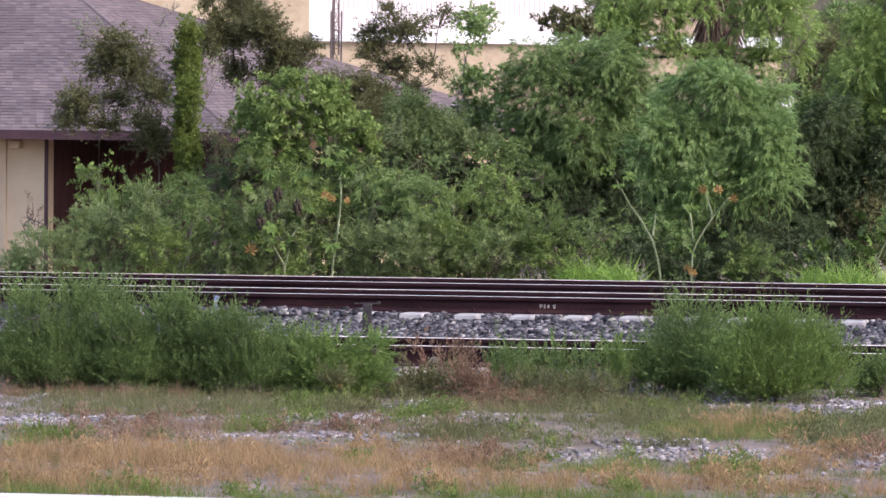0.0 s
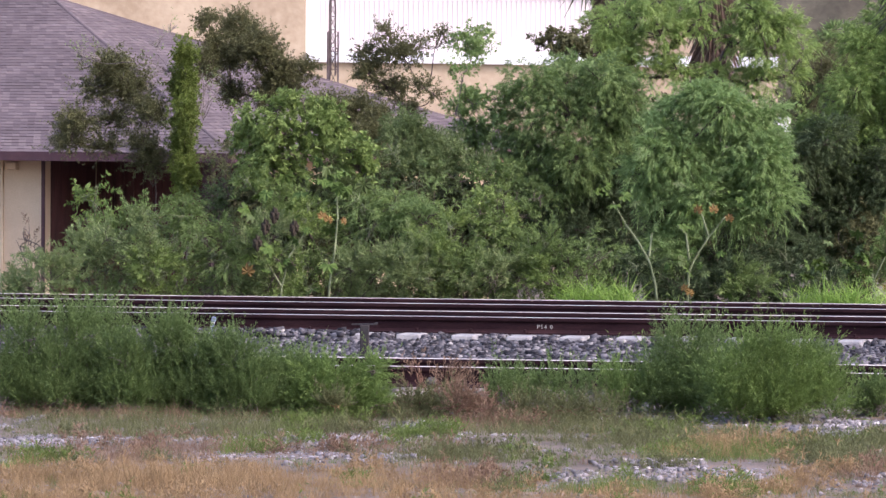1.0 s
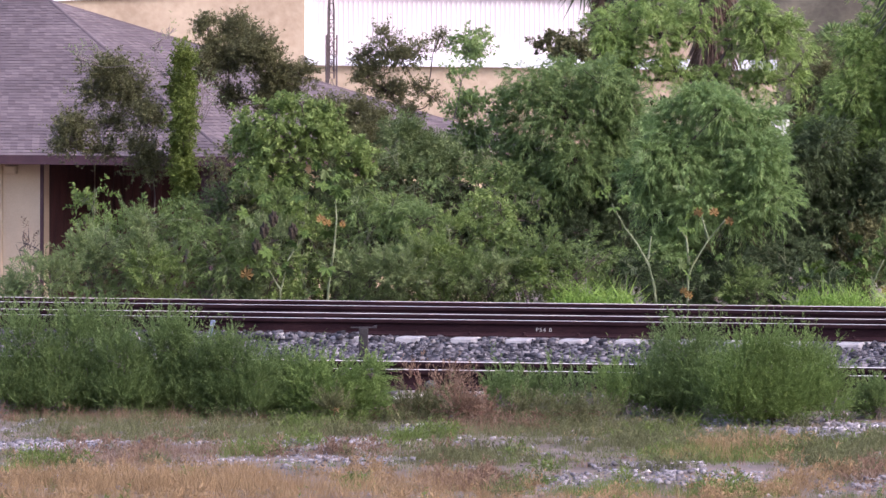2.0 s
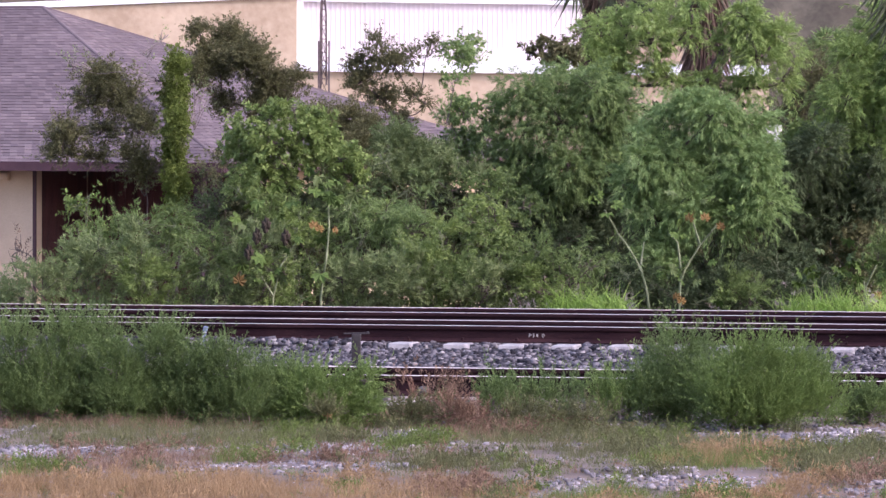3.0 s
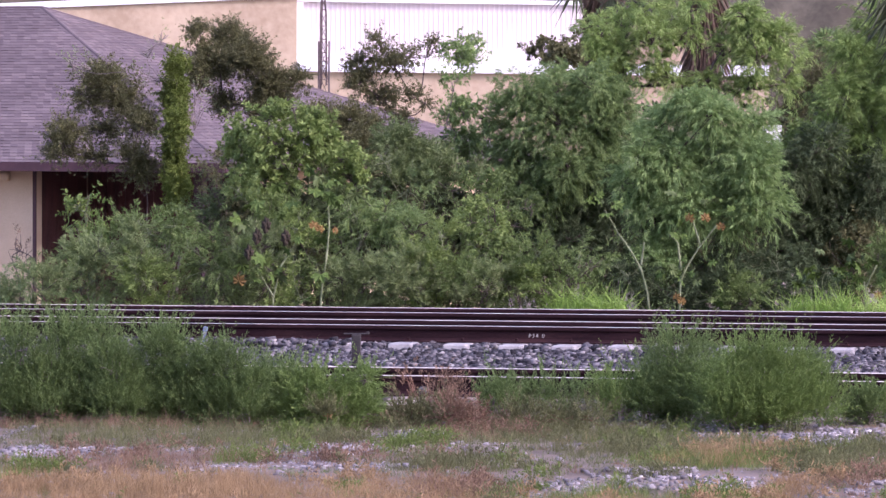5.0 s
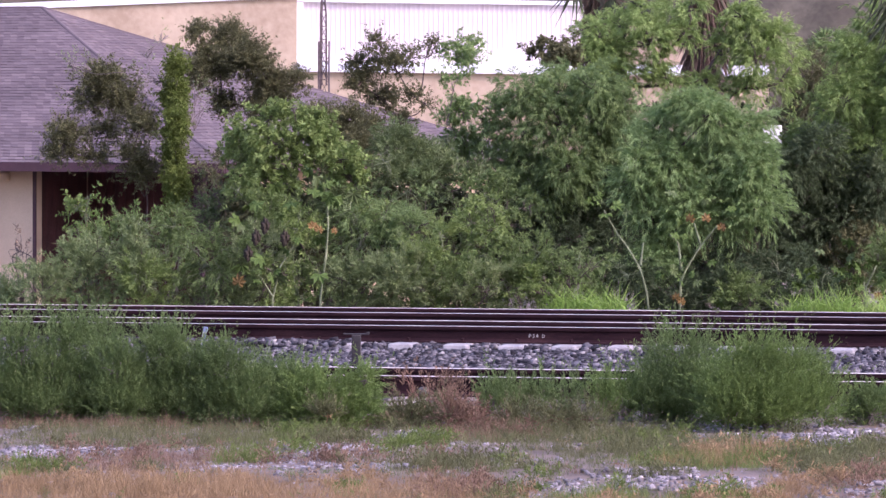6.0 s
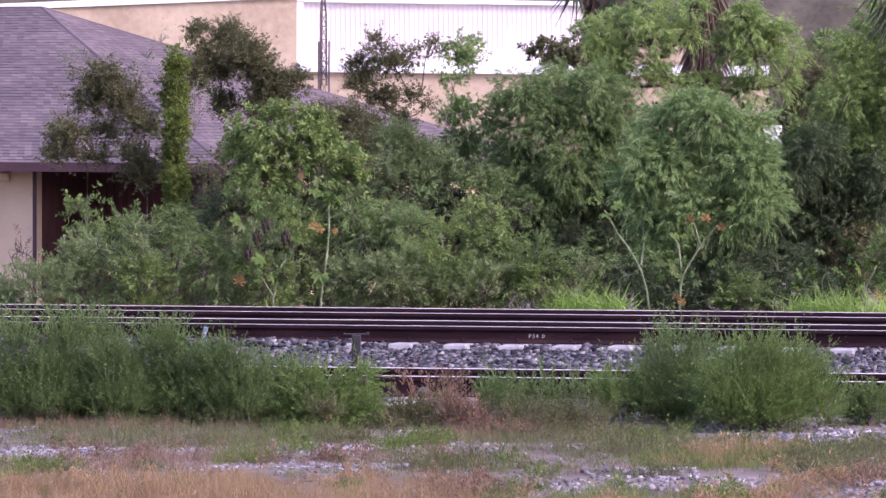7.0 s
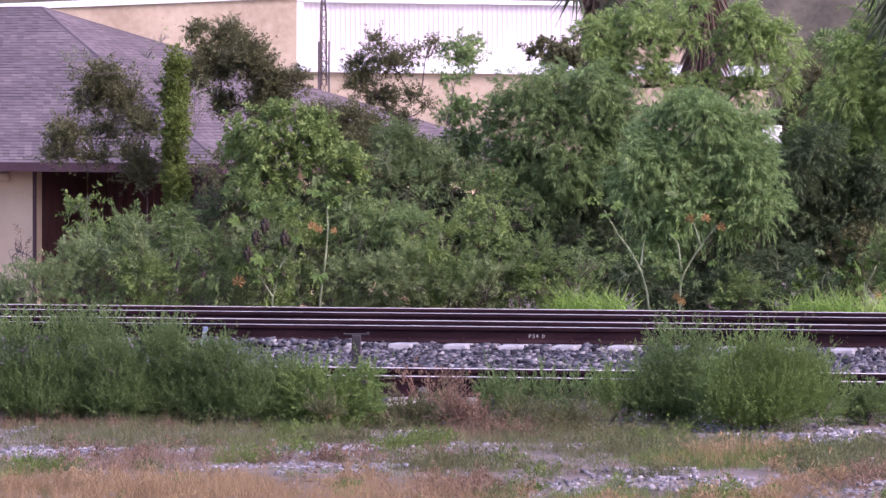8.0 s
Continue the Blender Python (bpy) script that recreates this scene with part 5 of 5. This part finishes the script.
def stony(u, v):
    s = np.zeros(len(u))
    for a, b, ra, rb in PATCHES:
        s = np.maximum(s, 1.25 - np.sqrt(((u - a) / ra) ** 2 + ((v - b) / rb) ** 2))
    return np.clip(s + 0.25 * wave(u, v, 9), 0, 1)


COVER = {}
COVER["straw"] = [(2.85, -21.24, 1.69, 1.28), (4.06, -20.74, 0.81, 1.06), (1.49, -21.17, 0.49, 0.95), (5.91, -16.61, 0.53, 0.98), (6.82, -20.04, 0.24, 0.95), (2.57, -23.49, 0.99, 0.62), (4.57, -23.06, 1.52, 0.62), (6.43, -22.66, 1.52, 0.62)]
COVER["rust"] = [(0.26, -12.76, 1.63, 0.79), (-0.70, -13.67, 0.44, 0.85), (1.71, -18.21, 0.96, 0.95), (0.60, -13.60, 1.70, 0.90), (2.20, -13.20, 0.60, 0.80), (2.36, -11.68, 0.45, 1.62), (3.08, -17.92, 0.52, 0.95), (7.25, -19.02, 0.21, 1.11), (4.51, -20.53, 0.24, 0.71), (3.36, -14.07, 0.43, 0.81)]
COVER["drab"] = [(5.20, -16.20, 1.20, 1.20), (6.80, -16.50, 0.80, 1.20), (0.90, -15.16, 1.50, 1.57), (2.54, -12.54, 0.59, 1.73), (3.70, -13.58, 0.77, 1.80), (4.45, -14.25, 0.56, 1.27), (4.18, -18.70, 0.68, 0.91), (6.92, -17.79, 0.39, 1.32), (5.48, -15.59, 0.73, 0.89), (2.33, -15.10, 0.56, 1.09)]
COVER["green"] = [(3.21, -16.08, 0.32, 0.89), (2.32, -17.59, 0.26, 0.63), (5.67, -20.76, 0.52, 0.81), (6.52, -21.04, 0.36, 0.56), (5.90, -17.11, 0.74, 0.96), (4.98, -14.54, 0.28, 0.62), (1.06, -19.69, 0.21, 0.57), (5.07, -20.41, 0.37, 0.71), (6.60, -23.66, 2.22, 0.39), (3.35, -24.35, 2.22, 0.39), (6.47, -16.13, 0.40, 0.71), (2.07, -14.59, 0.38, 0.64)]


def like(u, v, patches, soft=1.4):
    s = np.zeros(len(u))
    for a, b, ra, rb in patches:
        s = np.maximum(s, soft - np.sqrt(((u - a) / ra) ** 2 + ((v - b) / rb) ** 2))
    return np.clip(s, 0, 1)


def build_verge():
    """Tufts of four kinds, thick in their own patches and thin elsewhere, with gravel between."""
    rng = np.random.default_rng(61)
    u, v = ground_points(rng, 90000, -2.6, 10.2, -24.4, -11.8)
    s = stony(u, v)
    keep = rng.random(len(u)) < s ** 1.5 * 0.85 + 0.012
    r = lay(u[keep], v[keep])
    stones("verge_gravel", np.stack([u[keep], v[keep]], axis=1), r[:, 2] + 0.010, 0.044, M["pale_stone"], rng, "scattered pale grey gravel on the verge", 0.6)
    kinds = [("dry_grass", "straw", "straw", 0.125, 0.03, 26, "dry straw-coloured grass on the verge"), ("rusty_weeds", "rust_weed", "rust", 0.095, 0.03, 22, "reddish brown dry weeds on the verge"),
             ("drab_weeds", "drab_weed", "drab", 0.10, 0.12, 22, "drab olive weeds on the verge"), ("green_grass", "turf", "green", 0.095, 0.05, 24, "patches of short green grass on the verge")]
    for i, (name, mat, key, h, base, per, label) in enumerate(kinds):
        n = 30000
        u, v = ground_points(rng, n, -2.6, 10.2, -25.2, -11.9)
        full = np.clip(like(u + 0.12 * wave(u, v, i + 3), v + 0.5 - 0.35 * wave(u, v, i + 5), COVER[key]), 0, 1)
        thin = np.clip(0.3 + wave(u, v, i), 0, 1.2)
        k = rng.random(n) < (base * thin * 2.2 + 0.75 * full * np.clip(0.75 + 0.6 * wave(u, v, i + 11), 0.15, 1.2)) * (1 - 0.86 * stony(u, v))
        u, v, full = u[k], v[k], full[k]
        size = rng.lognormal(-0.1, 0.3, len(u)) * (0.42 + 0.58 * full)
        roots = np.repeat(lay(u, v), per, 0) + rng.normal(size=(len(u) * per, 3)) * np.array((0.03, 0.03, 0))
        blades(name, roots, np.repeat(h * size, per)[:, None], 0.0034, M[mat], rng, label, 0.38)


build_verge()


def build_reeds():
    rng = np.random.default_rng(62)
    groups = [(1.76, 0.45, 800, 0.70), (2.21, 0.12, 120, 0.66), (4.60, 0.42, 700, 0.72), (5.20, 0.34, 520, 0.66), (-1.26, 4.26, 2600, 0.36), (3.20, 1.38, 500, 0.36), (-3.43, 0.21, 120, 0.6)]
    for j, (middle, half, n, h) in enumerate(groups):
        x = middle + rng.uniform(-1, 1, n) * half
        y = 66.2 + 0.4 * rng.random(n) - x * 0.2126 + 0.25
        blades("reed_grass", np.stack([x, y, np.full(n, -0.1)], axis=1), h * 0.75 + 0.1, 0.014, M["reed"] if j != 4 else M["turf"], rng, "bright green reed-like grass beyond the rails", 0.2, 0.9)


build_reeds()


def weed_mats():
    """Low leafy cushions of weed scattered over the verge."""
    rng = np.random.default_rng(63)
    mats = [("weed_mat_green", "turf", "green", 130, "low green weed cushions on the verge"), ("weed_mat_olive", "drab_weed", "drab", 200, "low olive weed cushions on the verge"),
            ("weed_mat_rust", "rust_weed", "rust", 150, "low reddish weed cushions on the verge"), ("weed_mat_straw", "straw", "straw", 110, "low straw-coloured grass cushions on the verge")]
    for name, mat, key, n, label in mats:
        cover = COVER[key]
        cl = []
        for i in range(n):
            a, b, ra, rb = cover[int(rng.integers(0, len(cover)))]
            u, v = a + rng.normal(0, 0.6) * ra, b + rng.normal(0, 0.6) * rb
            if i % 4 == 0 and key in ("green", "drab"):
                u, v = rng.uniform(-1.5, 9), rng.uniform(-23, -12.5)
            p = lay(np.array([u]), np.array([min(v, -12.1)]))[0]
            w = rng.lognormal(-1.9, 0.4)
            cl.append((p[0], p[1], p[2] + 0.02, w, w, 0.035 + 0.12 * w))
        c, _p = spray(rng, cl, n * 24, 8, 0.07, 0.045, 0.008, up=0.7, out=0.7, wild=0.6, splay=0.8, bough=4, tuft=0.035)
        c = c[c[:, :, 2].min(axis=1) > -0.03]
        tagged(new(name, quads(name, c, M[mat])), label, "weeds", kind="stuff")


weed_mats()

# ---- bushes on the near side ----
BROOM = M["broom_leaf"]
def near_bush(label, x, clumps, twigs, seed, leaf_tint=0, **more):
    leaf = M["fresh_broom"] if leaf_tint else BROOM
    y = clumps[0][1]
    clumps = [(a, b, c - 0.07, d * 0.95, e, f * 0.82) for a, b, c, d, e, f in clumps]
    clumps += [(a, b - 0.1, 0.14, d * 0.95, e * 0.8, 0.16) for a, b, c, d, e, f in clumps]
    return plant("bush", label, "bush", (x, y, 0.03), clumps, "broom", leaf, M["grey_bark"], twigs, 0.02, 5, seed, "near bushes", sticks=60, **more)


near = []
near.append(near_bush("wispy green bush with long upright shoots", -3.60, [(-3.66, 46.50, 0.71, 0.18, 0.21, 0.21), (-3.62, 46.65, 0.32, 0.21, 0.23, 0.21), (-3.35, 46.38, 0.50, 0.19, 0.21, 0.20), (-3.51, 46.50, 0.18, 0.25, 0.21, 0.10), (-3.85, 46.50, 0.37, 0.13, 0.19, 0.21)], 1200, 71, length=0.36))
near.append(near_bush("tall wispy green bush by the siding", -3.13, [(-3.25, 46.60, 0.73, 0.16, 0.18, 0.18), (-3.02, 46.75, 0.74, 0.17, 0.19, 0.18), (-3.07, 46.48, 0.42, 0.23, 0.24, 0.21), (-3.27, 46.60, 0.27, 0.17, 0.18, 0.17), (-3.08, 46.60, 0.18, 0.25, 0.21, 0.10)], 1282, 72, length=0.36))
near.append(near_bush("grey-green bush with fine upright sprays", -2.76, [(-2.79, 46.20, 0.56, 0.16, 0.19, 0.19), (-2.75, 46.35, 0.29, 0.19, 0.19, 0.16), (-2.69, 46.20, 0.20, 0.19, 0.17, 0.10)], 728, 73))
near.append(near_bush("dense green bush by the siding", -2.39, [(-2.39, 46.40, 0.69, 0.21, 0.21, 0.17), (-2.49, 46.55, 0.42, 0.24, 0.24, 0.20), (-2.18, 46.28, 0.51, 0.16, 0.20, 0.20), (-2.39, 46.40, 0.21, 0.27, 0.21, 0.10)], 1440, 74))
near.append(near_bush("pale fine-leaved green bush", -1.84, [(-1.84, 46.10, 0.59, 0.17, 0.19, 0.17), (-1.92, 46.25, 0.34, 0.22, 0.21, 0.17), (-1.65, 45.98, 0.40, 0.14, 0.16, 0.16), (-1.80, 46.10, 0.23, 0.25, 0.20, 0.10)], 1170, 75, length=0.26))
near.append(near_bush("low dark green bush between taller ones", -1.51, [(-1.47, 46.30, 0.34, 0.16, 0.17, 0.16), (-1.57, 46.45, 0.21, 0.17, 0.15, 0.10), (-1.32, 46.18, 0.27, 0.10, 0.12, 0.10), (-1.47, 46.30, 0.42, 0.15, 0.16, 0.12), (-1.25, 46.30, 0.41, 0.15, 0.16, 0.12)], 884, 76))
near.append(near_bush("rounded bright green bush by the rail", -0.88, [(-0.95, 46.00, 0.46, 0.21, 0.20, 0.15), (-0.74, 46.15, 0.34, 0.17, 0.18, 0.16), (-1.07, 45.88, 0.31, 0.16, 0.17, 0.15), (-0.65, 46.00, 0.50, 0.07, 0.12, 0.07), (-1.19, 46.00, 0.40, 0.16, 0.19, 0.16), (-0.88, 46.00, 0.23, 0.29, 0.23, 0.10), (-1.24, 46.00, 0.26, 0.14, 0.14, 0.10)], 1725, 77, out=0.95, up=0.45, wild=0.45, length=0.17, leaf_tint=1))
near.append(near_bush("tall wispy green bush beside the rail", 2.02, [(2.04, 46.50, 0.66, 0.24, 0.22, 0.17), (1.92, 46.65, 0.42, 0.20, 0.21, 0.18), (2.17, 46.38, 0.42, 0.17, 0.20, 0.19), (1.77, 46.50, 0.32, 0.12, 0.14, 0.13), (1.97, 46.50, 0.16, 0.25, 0.19, 0.08)], 1322, 78, length=0.34))
near.append(near_bush("rounded bright green bush with wispy tips", 2.74, [(2.60, 45.70, 0.58, 0.25, 0.22, 0.15), (2.94, 45.85, 0.54, 0.23, 0.22, 0.16), (2.40, 45.58, 0.37, 0.21, 0.21, 0.17), (2.79, 45.70, 0.30, 0.29, 0.26, 0.17), (3.18, 45.85, 0.36, 0.16, 0.18, 0.17), (2.64, 45.58, 0.16, 0.25, 0.18, 0.07)], 2300, 79, length=0.32, leaf_tint=1))
near.append(near_bush("sparse green weeds beside the rail", 0.57, [(0.42, 46.80, 0.26, 0.13, 0.15, 0.14), (0.64, 46.95, 0.24, 0.14, 0.15, 0.13), (0.52, 46.68, 0.15, 0.17, 0.13, 0.08)], 230, 80, up=1.3, length=0.26))
near.append(near_bush("sparse tall weeds before the rail", 1.06, [(0.88, 46.90, 0.23, 0.12, 0.13, 0.13), (1.13, 47.05, 0.25, 0.12, 0.13, 0.12), (0.98, 46.78, 0.13, 0.19, 0.14, 0.06)], 130, 81, up=1.3, length=0.28))
near.append(near_bush("thin green weeds at the foot of the bush", 1.46, [(1.41, 46.60, 0.30, 0.13, 0.14, 0.13), (1.61, 46.75, 0.31, 0.11, 0.13, 0.13), (1.51, 46.48, 0.18, 0.17, 0.13, 0.07)], 260, 82, up=1.2, leaf_tint=1))
near.append(near_bush("dark low bush among gravel", 3.64, [(3.66, 46.20, 0.24, 0.10, 0.12, 0.12), (3.55, 46.35, 0.15, 0.09, 0.12, 0.07)], 260, 83, length=0.2))
plant("weed_clump", "dry brownish weeds before the siding", "weed", (-0.21, 45.6, 0.03), [(-0.30, 45.60, 0.16, 0.15, 0.13, 0.08), (-0.07, 45.60, 0.13, 0.17, 0.14, 0.08), (-0.21, 45.60, 0.08, 0.21, 0.14, 0.05)], "broom", M["drab_weed"], M["rust_stem"], 150, 0.004, 4, 86, length=0.2, up=0.9, leaves=22)
plant("weed_clump", "rusty dry weeds at the edge of the gravel", "weed", (0.08, 45.2, 0.03), [(0.08, 45.20, 0.18, 0.13, 0.12, 0.08), (0.26, 45.20, 0.13, 0.14, 0.11, 0.07)], "broom", M["rust_weed"], M["rust_stem"], 90, 0.004, 4, 87, length=0.2, up=0.9, leaves=22)
plant("weed_clump", "dusty weeds before the sparse shrubs", "weed", (0.79, 45.4, 0.03), [(0.69, 45.40, 0.12, 0.19, 0.14, 0.07), (1.02, 45.40, 0.11, 0.21, 0.15, 0.07), (1.26, 45.40, 0.14, 0.14, 0.11, 0.07)], "broom", M["drab_weed"], M["rust_stem"], 150, 0.004, 4, 88, length=0.2, up=0.9, leaves=22)
plant("weed_clump", "rusty brown dead weed beside the rail", "weed", (0.00, 46.8, 0.05), [(0.01, 46.80, 0.26, 0.17, 0.15, 0.13), (-0.31, 46.80, 0.31, 0.08, 0.13, 0.18), (-0.11, 46.80, 0.16, 0.20, 0.15, 0.10)], "broom", M["rust_weed"], M["rust_stem"], 90, 0.006, 9, 84, leaves=14, length=0.2, up=1.4)
plant("weed_clump", "tan dry weed at the foot of the bush", "weed", (-0.99, 45.4, 0.03), [(-1.00, 45.40, 0.16, 0.09, 0.07, 0.04), (-0.94, 45.40, 0.14, 0.09, 0.06, 0.03)], "broom", M["drab_weed"], M["straw"], 45, 0.004, 2, 85, wild=0.6, length=0.17, up=0.9)


# ---- small things by the line ----
def build_stand():
    t = tagged(new("signal_stand"), "dark iron T-shaped post beside the siding", "post")
    t.location = (-0.83, 52.00, 0.26)
    bm = bmesh.new()
    box(bm, -0.045, 0.045, -0.04, 0.04, -0.35, 0.31)
    part("post", bm_mesh("post", bm, M["dark_iron"], 0.008), t)
    bm = bmesh.new()
    box(bm, -0.125, 0.125, -0.03, 0.03, 0.31, 0.322)
    box(bm, 0.095, 0.125, -0.03, 0.03, 0.322, 0.335)
    part("crossbar", bm_mesh("crossbar", bm, M["dark_iron"], 0.003), t, "flat iron crossbar")


build_stand()


def build_marker():
    t = tagged(new("marker_post"), "leaning white and blue marker post in the bush", "post")
    t.location = (-2.30, 51.00, 0.37)
    t.rotation_euler = (0, radians(13), 0)
    bm = bmesh.new()
    box(bm, -0.017, 0.017, -0.014, 0.014, -0.3, 0.27)
    part("post", bm_mesh("post", bm, M["white_paint"], 0.006), t)
    bm = bmesh.new()
    box(bm, -0.022, 0.022, -0.018, 0.018, 0.27, 0.32)
    part("cap", bm_mesh("cap", bm, M["blue_paint"], 0.006), t, "grey-blue cap")
    bm = bmesh.new()
    box(bm, 0.0, 0.018, -0.0175, -0.0145, 0.08, 0.26)
    part("reflector", bm_mesh("reflector", bm, M["blue_paint"], 0.001), t, "blue strip")


build_marker()


def build_plank():
    bm = bmesh.new()
    box(bm, -0.15, 0.15, -0.08, 0.08, -0.015, 0.015)
    p = new("plank", bm_mesh("plank", bm, M["bleached_wood"], 0.006))
    p.matrix_world = pose(-0.34, 47.40, 0.16, -4, -4, 8)
    tagged(p, "sun-bleached board lying on the sleepers", "board")
    bm = bmesh.new()
    bmesh.ops.create_icosphere(bm, subdivisions=2, radius=0.055)
    for v in bm.verts:
        v.co *= 1 + 0.2 * noise.noise(v.co * 9)
        v.co.z *= 0.75
    r = new("stone", bm_mesh("stone", bm, M["grey_rock"]))
    r.location = (-0.17, 47.90, 0.24)
    tagged(r, "rounded grey stone beside the rail", "stone")


build_plank()


def motions():
    """Slow wind: the front feathery tree leans over, others stir."""
    def sway(ob, amount, drift, phase, beat=1.9):
        p = ob.location.copy()
        rows = []
        for i in range(17):
            t = i * 0.5
            a = drift * (t - 4) / 8 + amount * math.sin(2 * math.pi * t / beat + phase)
            b = 0.4 * amount * math.sin(2 * math.pi * t / (beat * 1.4) + phase)
            rows.append((t, pose(p.x, p.y, p.z, b, a, 0)))
        walk(ob, rows)
    sway(willow_front, 0.25, -1.6, 0.4, 2.3)
    sway(willow_dark, 0.15, -0.3, 1.4, 2.9)
    sway(willow_top, 0.2, -0.4, 2.4, 2.6)
    sway(tree_right, 0.2, -0.3, 0.9, 3.1)
    sway(castor_a, 0.3, -0.3, 0.2, 2.1)
    sway(castor_b, 0.2, 0.0, 1.1, 2.4)
    sway(castor_c, 0.25, 0.0, 2.0, 2.2)
    for i, s in enumerate(swaying):
        sway(s, 0.3, 0.0, i * 1.3, 1.7 + 0.13 * i)
    for i, s in enumerate(near):
        sway(s, 0.4, 0.0, i * 0.9, 1.8 + 0.1 * i)


motions()
